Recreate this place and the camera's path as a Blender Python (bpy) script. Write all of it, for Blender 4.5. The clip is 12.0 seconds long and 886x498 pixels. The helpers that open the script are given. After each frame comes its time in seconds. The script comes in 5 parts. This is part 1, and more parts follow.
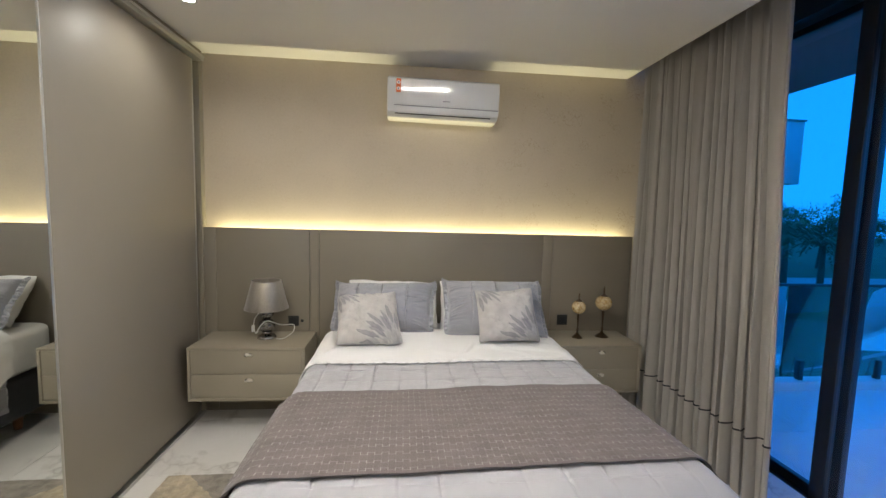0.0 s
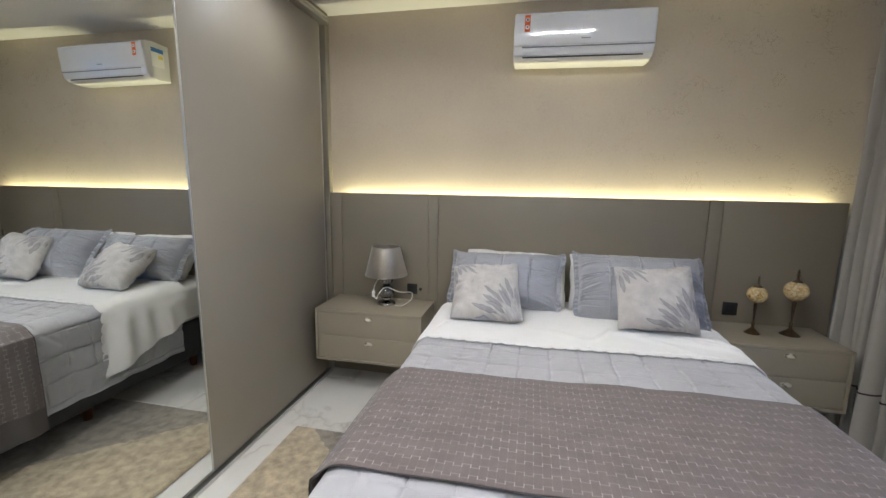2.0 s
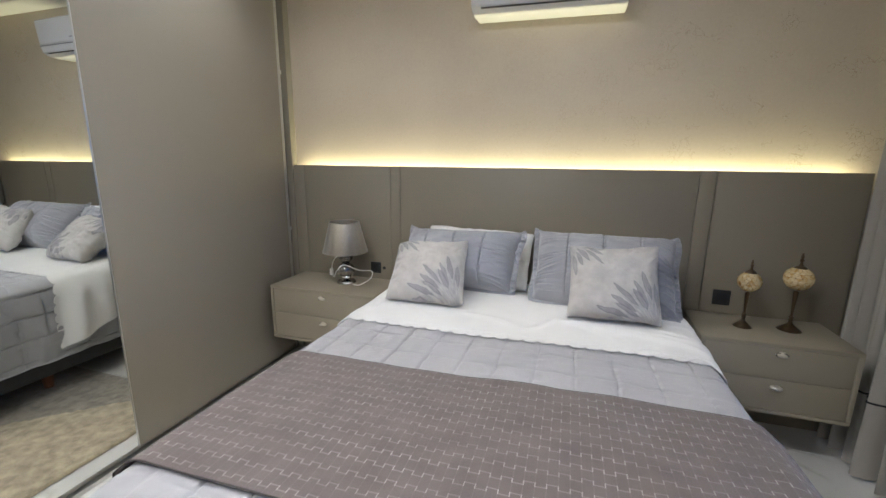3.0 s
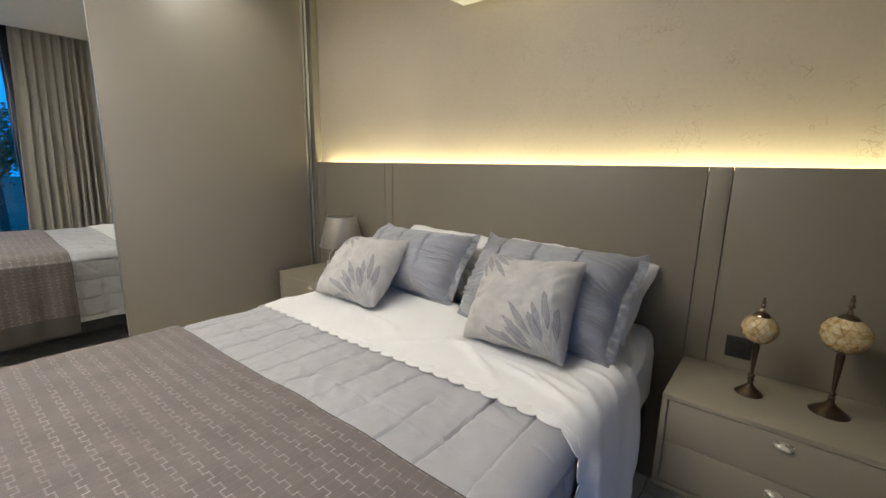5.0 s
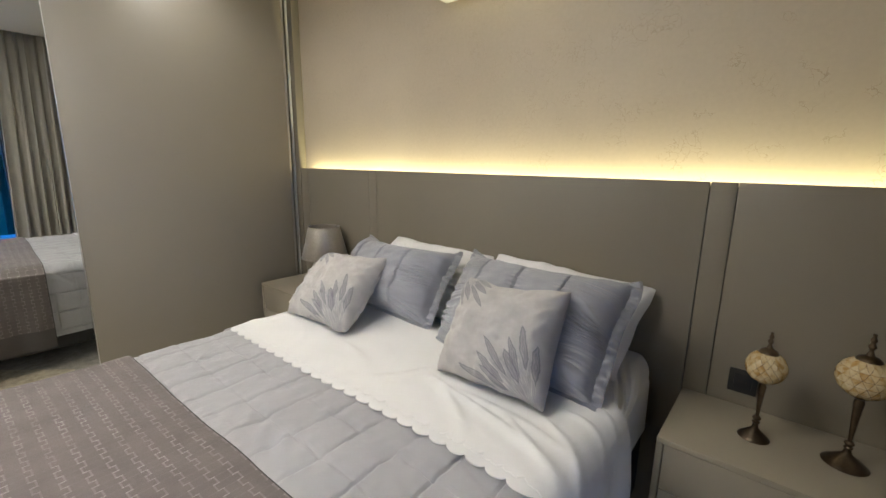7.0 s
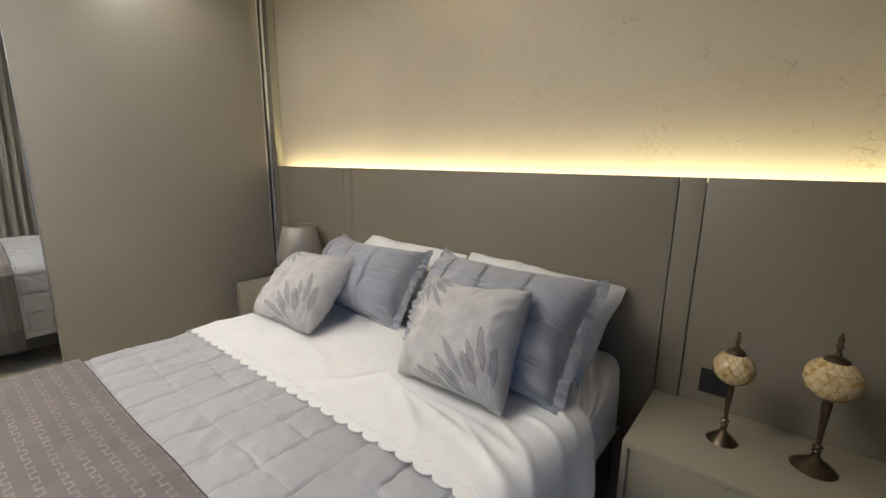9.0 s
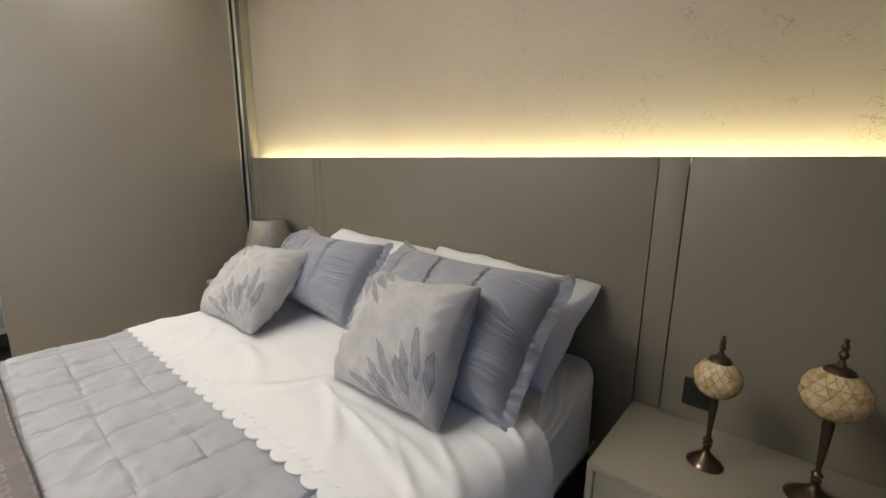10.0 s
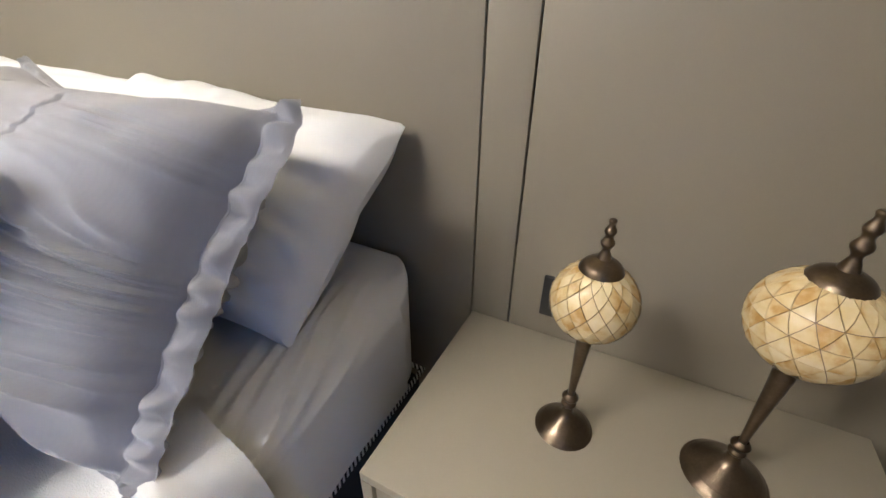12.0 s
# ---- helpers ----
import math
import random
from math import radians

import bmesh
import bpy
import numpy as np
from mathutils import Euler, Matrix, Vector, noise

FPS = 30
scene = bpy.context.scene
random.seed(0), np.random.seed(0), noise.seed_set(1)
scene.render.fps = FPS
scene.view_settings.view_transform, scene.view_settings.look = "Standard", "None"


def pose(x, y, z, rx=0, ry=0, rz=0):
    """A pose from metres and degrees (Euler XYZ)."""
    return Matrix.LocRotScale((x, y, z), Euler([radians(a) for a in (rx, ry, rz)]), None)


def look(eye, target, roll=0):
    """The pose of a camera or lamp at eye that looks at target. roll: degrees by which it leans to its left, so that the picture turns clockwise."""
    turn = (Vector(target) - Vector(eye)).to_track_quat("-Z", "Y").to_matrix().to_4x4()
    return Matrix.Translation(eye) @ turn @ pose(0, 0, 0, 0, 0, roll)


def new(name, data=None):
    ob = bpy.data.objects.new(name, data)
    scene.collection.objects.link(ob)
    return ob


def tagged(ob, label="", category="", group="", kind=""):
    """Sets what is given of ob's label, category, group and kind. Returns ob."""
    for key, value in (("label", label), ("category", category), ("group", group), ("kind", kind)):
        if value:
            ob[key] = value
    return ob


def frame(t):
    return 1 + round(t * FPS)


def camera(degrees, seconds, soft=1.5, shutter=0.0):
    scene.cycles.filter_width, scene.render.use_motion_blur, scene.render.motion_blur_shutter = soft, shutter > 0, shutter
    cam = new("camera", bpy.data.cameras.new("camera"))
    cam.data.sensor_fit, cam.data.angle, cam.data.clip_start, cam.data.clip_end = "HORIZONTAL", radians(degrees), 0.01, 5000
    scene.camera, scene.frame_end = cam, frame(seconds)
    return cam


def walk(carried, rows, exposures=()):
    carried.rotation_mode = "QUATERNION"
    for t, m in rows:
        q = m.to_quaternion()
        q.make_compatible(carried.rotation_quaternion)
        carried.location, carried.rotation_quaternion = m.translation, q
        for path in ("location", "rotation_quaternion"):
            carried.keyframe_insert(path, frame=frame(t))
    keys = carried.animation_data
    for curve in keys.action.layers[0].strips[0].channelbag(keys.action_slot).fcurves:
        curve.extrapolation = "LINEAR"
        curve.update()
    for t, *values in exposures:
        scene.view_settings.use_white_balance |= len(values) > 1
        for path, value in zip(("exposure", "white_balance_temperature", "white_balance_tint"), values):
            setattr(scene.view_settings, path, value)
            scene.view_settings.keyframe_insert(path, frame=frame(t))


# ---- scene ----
cam = camera(94.0, 12.0)
PATH = [
    (0, (0.031, 0.235, 1.527), (0.222, 2.217, 1.347), 1.6),
    (0.5, (-0.038, 0.23, 1.499), (0.014, 2.22, 1.306), 1.3),
    (1, (-0.035, 0.288, 1.491), (-0.163, 2.271, 1.262), 1.1),
    (1.5, (-0.059, 0.377, 1.492), (-0.328, 2.339, 1.208), 0.9),
    (2, (0.052, 0.526, 1.466), (-0.359, 2.456, 1.14), 0.8),
    (2.5, (0.228, 0.716, 1.432), (-0.266, 2.618, 1.058), 0.6),
    (3, (0.504, 0.851, 1.405), (-0.089, 2.715, 0.99), 0.6),
    (3.2, (0.639, 0.891, 1.397), (-0.012, 2.734, 0.972), 0.6),
    (4.8, (1.333, 1.426, 1.343), (0.136, 2.98, 0.955), 1.0),
    (5, (1.345, 1.494, 1.35), (0.108, 3.016, 0.961), 1.1),
    (5.5, (1.362, 1.711, 1.366), (0.064, 3.18, 0.97), 0.7),
    (6, (1.373, 1.788, 1.386), (0.079, 3.26, 0.988), 0.6),
    (6.5, (1.329, 1.703, 1.397), (0.058, 3.197, 1.006), 1.1),
    (7, (1.332, 1.687, 1.42), (0.076, 3.19, 1.012), 0.8),
    (7.5, (1.391, 1.737, 1.394), (0.154, 3.25, 0.974), 0.7),
    (9.5, (1.391, 1.854, 1.406), (0.141, 3.363, 1.007), 0.7),
    (10, (1.438, 2.036, 1.342), (0.16, 3.521, 0.94), 0.7),
    (10.5, (1.44, 2.273, 1.268), (0.331, 3.853, 0.746), 0.4),
    (11, (1.438, 2.49, 1.207), (0.577, 4.136, 0.467), 0.1),
    (11.5, (1.427, 2.654, 1.149), (0.741, 4.288, 0.222), 0.7),
    (12, (1.362, 2.739, 1.147), (0.587, 4.268, 0.117), 0.4),
]
walk(cam, [(t, look(eye, target, roll)) for t, eye, target, roll in PATH],
     exposures=[(0, 0.08, 6550, 11), (1.0, 0.08, 6130, 11), (3.0, 0.08, 5980, 11), (5.0, 0.10, 6600, 9), (7.5, 0.05, 6550, 10), (9.5, 0.06, 6500, 11), (10.6, 0.16, 6550, 12), (11.0, 0.48, 6550, 13), (11.5, 1.02, 6450, 12), (12.0, 1.30, 6500, 14)])

# ---- world, exposure, lamps ----
world = bpy.data.worlds.new("dusk")
scene.world = world
world.use_nodes = True
wn, wl = world.node_tree.nodes, world.node_tree.links
# late dusk: no sun left, a clear blue dome, paler towards the horizon
gen = wn.new("ShaderNodeTexCoord")
sepw = wn.new("ShaderNodeSeparateXYZ")
wl.new(gen.outputs["Generated"], sepw.inputs[0])
dome = wn.new("ShaderNodeValToRGB")
dome.color_ramp.elements[0].position, dome.color_ramp.elements[0].color = 0.0, (0.003, 0.275, 0.95, 1)
dome.color_ramp.elements[1].position, dome.color_ramp.elements[1].color = 0.7, (0.002, 0.215, 0.92, 1)
wl.new(sepw.outputs["Z"], dome.inputs[0])
wl.new(dome.outputs[0], wn["Background"].inputs[0])
wn["Background"].inputs[1].default_value = 1.6

WARM = (1.0, 0.97, 0.91)
LED = (1.0, 0.92, 0.53)


def lamp(name, kind, m, watts, color, **more):
    data = bpy.data.lights.new(name, kind)
    data.energy, data.color = watts, color
    if "size" in more:
        data.shape, data.size, data.size_y = "RECTANGLE", more["size"], more["size_y"]
    if "spot" in more:
        data.spot_size, data.spot_blend, data.shadow_soft_size = radians(more["spot"]), 0.7, 0.05
    ob = new(name, data)
    ob.matrix_world = m
    return tagged(ob, more.get("label", ""), "light")


# first is a real downlight; the other three are added, unseen fill lamps
DOWNLIGHTS_AND_FILLS = [(-1.105, 2.60), (-0.95, 0.60), (-0.6, -1.0), (0.95, -1.0)]
CEIL = 2.59
lamp("led_strip_light", "AREA", pose(0.225, 3.3780, 1.290, 140, 0, 0), 27, LED, size=3.08, size_y=0.002,
     label="warm white strip light hidden behind the headboard")
for px, py in DOWNLIGHTS_AND_FILLS:
    lamp("downlight_lamp", "SPOT", pose(px, py, CEIL - 0.012), 15 if py > 2 else 105 if py > 0 else 78 if px < 0 else 46, WARM, spot=160, label="warm white downlight beam, real nearest the bed's head wall, added fill elsewhere")

# ---- materials ----


def ramp(nt, stops):
    n = nt.nodes.new("ShaderNodeValToRGB")
    el = n.color_ramp.elements
    el[0].position, el[0].color = stops[0][0], (*stops[0][1], 1)
    el[1].position, el[1].color = stops[-1][0], (*stops[-1][1], 1)
    for p, c in stops[1:-1]:
        e = el.new(p)
        e.color = (*c, 1)
    return n


def material(name, color, rough=0.5, metal=0.0, vary=0.08, scale=3.0, fine=120.0, bump=0.05, grain=1.0, sheen=0.0, coat=0.0, spec=0.5, stretch=(1, 1, 1), random_tint=0.0, coords="Object", crease=None):
    """A surface with broad blotches, fine grain and relief."""
    m = bpy.data.materials.new(name)
    m.use_nodes = True
    nt = m.node_tree
    N, L = nt.nodes, nt.links
    b = N["Principled BSDF"]
    tc = N.new("ShaderNodeTexCoord")
    mp = N.new("ShaderNodeMapping")
    mp.inputs["Scale"].default_value = stretch
    L.new(tc.outputs[coords], mp.inputs[0])
    n1 = N.new("ShaderNodeTexNoise")
    n1.inputs["Scale"].default_value, n1.inputs["Detail"].default_value = scale, 6
    n2 = N.new("ShaderNodeTexNoise")
    n2.inputs["Scale"].default_value, n2.inputs["Detail"].default_value = fine, 3
    for n in (n1, n2):
        L.new(mp.outputs[0], n.inputs["Vector"])
    lo = tuple(max(0, c * (1 - vary)) for c in color)
    hi = tuple(min(1, c * (1 + vary)) for c in color)
    r = ramp(nt, [(0.3, lo), (0.7, hi)])
    add = N.new("ShaderNodeMath")
    add.operation = "MULTIPLY_ADD"
    add.inputs[1].default_value = 0.35 * grain
    L.new(n2.outputs[0], add.inputs[0])
    sub = N.new("ShaderNodeMath")
    sub.operation = "SUBTRACT"
    sub.inputs[1].default_value = 0.175 * grain
    L.new(n1.outputs[0], sub.inputs[0])
    L.new(sub.outputs[0], add.inputs[2])
    L.new(add.outputs[0], r.inputs[0])
    L.new(r.outputs[0], b.inputs["Base Color"])
    rr = N.new("ShaderNodeMapRange")
    rr.inputs[3].default_value, rr.inputs[4].default_value = max(0.02, rough - 0.06), min(1, rough + 0.06)
    L.new(n1.outputs[0], rr.inputs[0])
    L.new(rr.outputs[0], b.inputs["Roughness"])
    b.inputs["Metallic"].default_value = metal
    b.inputs["Specular IOR Level"].default_value = spec
    b.inputs["Sheen Weight"].default_value = sheen
    b.inputs["Coat Weight"].default_value = coat
    if bump:
        bp = N.new("ShaderNodeBump")
        bp.inputs["Strength"].default_value, bp.inputs["Distance"].default_value = bump, 0.004
        height = n2.outputs[0]
        if crease:
            n4 = N.new("ShaderNodeTexNoise")
            n4.inputs["Scale"].default_value, n4.inputs["Detail"].default_value, n4.inputs["Distortion"].default_value = crease[0], 3, 0.8
            L.new(mp.outputs[0], n4.inputs["Vector"])
            both = N.new("ShaderNodeMath")
            both.operation = "MULTIPLY_ADD"
            both.inputs[1].default_value = crease[1]
            L.new(n4.outputs[0], both.inputs[0])
            L.new(n2.outputs[0], both.inputs[2])
            height = both.outputs[0]
        L.new(height, bp.inputs["Height"])
        L.new(bp.outputs[0], b.inputs["Normal"])
    if random_tint:
        oi = N.new("ShaderNodeObjectInfo")
        hs = N.new("ShaderNodeHueSaturation")
        mr = N.new("ShaderNodeMapRange")
        mr.inputs[3].default_value, mr.inputs[4].default_value = 1 - random_tint, 1 + random_tint
        L.new(oi.outputs["Random"], mr.inputs[0])
        L.new(mr.outputs[0], hs.inputs["Value"])
        L.new(r.outputs[0], hs.inputs["Color"])
        L.new(hs.outputs[0], b.inputs["Base Color"])
    return m


def math_node(nt, op, a, b=None, c=None):
    n = nt.nodes.new("ShaderNodeMath")
    n.operation = op
    for i, v in enumerate((a, b, c)):
        if v is None:
            continue
        if isinstance(v, (int, float)):
            n.inputs[i].default_value = v
        else:
            nt.links.new(v, n.inputs[i])
    return n.outputs[0]


def mix_color(nt, fac, a, b, blend="MIX"):
    n = nt.nodes.new("ShaderNodeMix")
    n.data_type, n.blend_type = "RGBA", blend
    for i, v in ((0, fac), (6, a), (7, b)):
        if isinstance(v, tuple):
            n.inputs[i].default_value = (*v, 1)
        elif isinstance(v, (int, float)):
            n.inputs[i].default_value = v
        else:
            nt.links.new(v, n.inputs[i])
    return n.outputs[2]


M_lacquer = material("taupe_lacquer", (0.214, 0.188, 0.142), 0.42, vary=0.03, scale=1.5, fine=400, bump=0.015, spec=0.45)
M_panel = material("taupe_satin_door", (0.285, 0.254, 0.204), 0.46, vary=0.03, scale=1.2, fine=500, bump=0.02, spec=0.5)
M_stand = material("taupe_melamine", (0.30, 0.264, 0.200), 0.45, vary=0.03, scale=2, fine=400, bump=0.015)
M_groove = material("dark_groove", (0.035, 0.030, 0.024), 0.7)
M_ceiling = material("white_plaster", (0.74, 0.72, 0.68), 0.85, vary=0.02, scale=1.5, fine=200, bump=0.02)
M_alu = material("brushed_aluminium", (0.62, 0.61, 0.58), 0.32, metal=0.9, vary=0.04, fine=300, bump=0.02, stretch=(1, 1, 0.05))
M_jamb = material("pale_anodised_aluminium", (0.66, 0.655, 0.63), 0.35, metal=0.25, vary=0.03, fine=300, bump=0.02, stretch=(1, 1, 0.05))
M_black = material("black_aluminium", (0.012, 0.013, 0.016), 0.35, vary=0.1)
M_mirror = material("mirror", (0.86, 0.88, 0.86), 0.01, metal=1.0, vary=0.0, bump=0)
M_mirror.node_tree.nodes["Principled BSDF"].inputs["Roughness"].default_value = 0.0
for l in list(M_mirror.node_tree.links):
    if l.to_socket.name == "Roughness":
        M_mirror.node_tree.links.remove(l)
M_white_plastic = material("white_glossy_plastic", (0.74, 0.74, 0.73), 0.05, vary=0.01, bump=0, coat=0.4)
M_dark_plastic = material("dark_plastic", (0.02, 0.02, 0.02), 0.35)
M_grey_plastic = material("grey_plastic", (0.25, 0.25, 0.25), 0.4)
M_orange = material("orange_sticker", (0.80, 0.16, 0.03), 0.5, vary=0.04)
M_yellow = material("yellow_label", (0.75, 0.58, 0.08), 0.5)
M_blue = material("blue_label", (0.05, 0.16, 0.42), 0.5)
M_paper = material("white_label", (0.8, 0.8, 0.78), 0.6)
M_chrome = material("chrome", (0.56, 0.55, 0.53), 0.08, metal=1.0, vary=0.02, bump=0)
M_bronze = material("aged_bronze", (0.125, 0.092, 0.060), 0.30, metal=0.92, vary=0.25, scale=30, fine=300, bump=0.05)
M_shade = material("silver_fabric_shade", (0.37, 0.335, 0.28), 0.40, metal=0.5, vary=0.26, scale=9, fine=260, bump=0.15, stretch=(1, 1, 0.25), sheen=0.3)
M_cord = material("white_cord", (0.75, 0.74, 0.70), 0.45)
M_sheet = material("white_cotton", (0.80, 0.79, 0.77), 0.85, vary=0.025, scale=6, fine=700, bump=0.35, sheen=0.25, crease=(13, 3.0))
M_pillow_white = material("white_pillowcase", (0.80, 0.79, 0.775), 0.8, vary=0.02, scale=6, fine=600, bump=0.3, sheen=0.2, crease=(11, 3.0))
M_wool = material("satin_nickel", (0.62, 0.58, 0.50), 0.28, metal=0.65, vary=0.08, scale=40)
M_base = material("dark_grey_upholstery", (0.045, 0.045, 0.048), 0.9, vary=0.12, scale=20, fine=500, bump=0.2)
M_leg = material("brown_wood", (0.17, 0.062, 0.026), 0.45, vary=0.3, scale=12, stretch=(1, 1, 0.15), bump=0.1)
M_curtain = material("greige_linen", (0.36, 0.335, 0.295), 0.9, vary=0.06, scale=5, fine=500, bump=0.22, sheen=0.3, stretch=(1, 1, 0.25))
M_hem = material("dark_taupe_hem", (0.06, 0.052, 0.05), 0.8)
M_band = material("dark_taupe_band", (0.085, 0.075, 0.072), 0.8, vary=0.1, fine=600, bump=0.1)
M_trim = material("black_trim", (0.012, 0.012, 0.014), 0.7)
M_skirting = material("white_skirting", (0.75, 0.74, 0.71), 0.4)
M_room = material("beige_paint", (0.50, 0.46, 0.40), 0.8, vary=0.04, fine=200, bump=0.03)
M_lens = bpy.data.materials.new("lamp_lens")
M_lens.use_nodes = True
M_lens.node_tree.nodes["Principled BSDF"].inputs["Emission Color"].default_value = (*WARM, 1)
M_lens.node_tree.nodes["Principled BSDF"].inputs["Emission Strength"].default_value = 25
M_stucco_far = material("neighbour_render", (0.62, 0.63, 0.65), 0.8, vary=0.06, scale=0.6, bump=0.05)
M_balcony = material("balcony_porcelain", (0.78, 0.78, 0.77), 0.3, vary=0.05, scale=1.5, random_tint=0.05)
M_lawn = material("lawn", (0.05, 0.10, 0.035), 0.9, vary=0.35, scale=0.25, fine=6, bump=0.5)
M_leaf = material("leaves", (0.085, 0.125, 0.05), 0.6, vary=0.4, scale=2, fine=20)
M_trunk = material("bark", (0.10, 0.075, 0.05), 0.9, vary=0.3, scale=6, fine=40, bump=0.5)
M_path = material("concrete_path", (0.35, 0.34, 0.32), 0.8, vary=0.12)


def glass_material(name, color, rough=0.0):
    m = bpy.data.materials.new(name)
    m.use_nodes = True
    b = m.node_tree.nodes["Principled BSDF"]
    b.inputs["Base Color"].default_value = (*color, 1)
    b.inputs["Roughness"].default_value = rough
    b.inputs["Transmission Weight"].default_value = 1.0
    b.inputs["IOR"].default_value = 1.45
    return m


M_glass = glass_material("clear_glass", (0.93, 0.97, 0.97))
M_smoked_mirror = material("smoked_mirror_glass", (0.30, 0.29, 0.28), 0.06, metal=0.85, vary=0.05, bump=0, coat=0.6)


def plaster_material():
    """Warm beige marbled plaster with sparse curling trowel scratches."""
    m = material("beige_marbled_plaster", (0.515, 0.44, 0.335), 0.55, vary=0.07, scale=1.6, fine=60, bump=0.05, spec=0.4)
    nt = m.node_tree
    N, L = nt.nodes, nt.links
    b = N["Principled BSDF"]
    tc = N.new("ShaderNodeTexCoord")
    warp = N.new("ShaderNodeTexNoise")
    warp.inputs["Scale"].default_value, warp.inputs["Detail"].default_value = 11.0, 4
    L.new(tc.outputs["Object"], warp.inputs["Vector"])
    mixv = N.new("ShaderNodeMix")
    mixv.data_type, mixv.blend_type = "RGBA", "ADD"
    mixv.inputs[0].default_value = 0.22
    L.new(tc.outputs["Object"], mixv.inputs[6])
    L.new(warp.outputs["Color"], mixv.inputs[7])
    vor = N.new("ShaderNodeTexVoronoi")
    vor.feature = "DISTANCE_TO_EDGE"
    vor.inputs["Scale"].default_value = 21
    L.new(mixv.outputs[2], vor.inputs["Vector"])
    line = math_node(nt, "LESS_THAN", vor.outputs["Distance"], 0.026)
    patch = N.new("ShaderNodeTexNoise")
    patch.inputs["Scale"].default_value, patch.inputs["Detail"].default_value = 9.0, 5
    L.new(tc.outputs["Object"], patch.inputs["Vector"])
    gate = N.new("ShaderNodeMapRange")
    gate.inputs[1].default_value, gate.inputs[2].default_value = 0.52, 0.60
    L.new(patch.outputs[0], gate.inputs[0])
    mask = math_node(nt, "MULTIPLY", line, gate.outputs[0])
    where = N.new("ShaderNodeSeparateXYZ")
    L.new(tc.outputs["Object"], where.inputs[0])
    more = N.new("ShaderNodeMapRange")
    more.inputs[1].default_value, more.inputs[2].default_value, more.inputs[3].default_value, more.inputs[4].default_value = 0.2, 1.5, 0.10, 0.46
    L.new(where.outputs[0], more.inputs[0])
    mask = math_node(nt, "MULTIPLY", mask, more.outputs[0])
    base = [l for l in L if l.to_socket == b.inputs["Base Color"]][0].from_socket
    L.new(mix_color(nt, mask, base, (0.25, 0.17, 0.10)), b.inputs["Base Color"])
    return m


M_plaster = plaster_material()


def marble_material():
    m = material("white_marble_porcelain", (0.70, 0.685, 0.65), 0.12, vary=0.03, scale=1.2, fine=30, bump=0.0, spec=0.5, random_tint=0.02)
    nt = m.node_tree
    N, L = nt.nodes, nt.links
    b = N["Principled BSDF"]
    g = N.new("ShaderNodeNewGeometry")
    w = N.new("ShaderNodeTexNoise")
    w.inputs["Scale"].default_value, w.inputs["Detail"].default_value, w.inputs["Distortion"].default_value = 0.9, 9, 2.2
    L.new(g.outputs["Position"], w.inputs["Vector"])
    d = math_node(nt, "ABSOLUTE", math_node(nt, "SUBTRACT", w.outputs[0], 0.5))
    r = ramp(nt, [(0.0, (0.50, 0.48, 0.45)), (0.008, (0.72, 0.71, 0.69)), (0.035, (1, 1, 1))])
    L.new(d, r.inputs[0])
    base = [l for l in L if l.to_socket == b.inputs["Base Color"]][0].from_socket
    w2 = N.new("ShaderNodeTexNoise")
    w2.inputs["Scale"].default_value, w2.inputs["Detail"].default_value = 2.3, 5
    L.new(g.outputs["Position"], w2.inputs["Vector"])
    gate = N.new("ShaderNodeMapRange")
    gate.inputs[1].default_value, gate.inputs[2].default_value = 0.45, 0.65
    L.new(w2.outputs[0], gate.inputs[0])
    L.new(mix_color(nt, math_node(nt, "MULTIPLY", gate.outputs[0], 0.8), base, mix_color(nt, 1.0, base, r.outputs[0], "MULTIPLY")), b.inputs["Base Color"])
    return m


M_marble = marble_material()


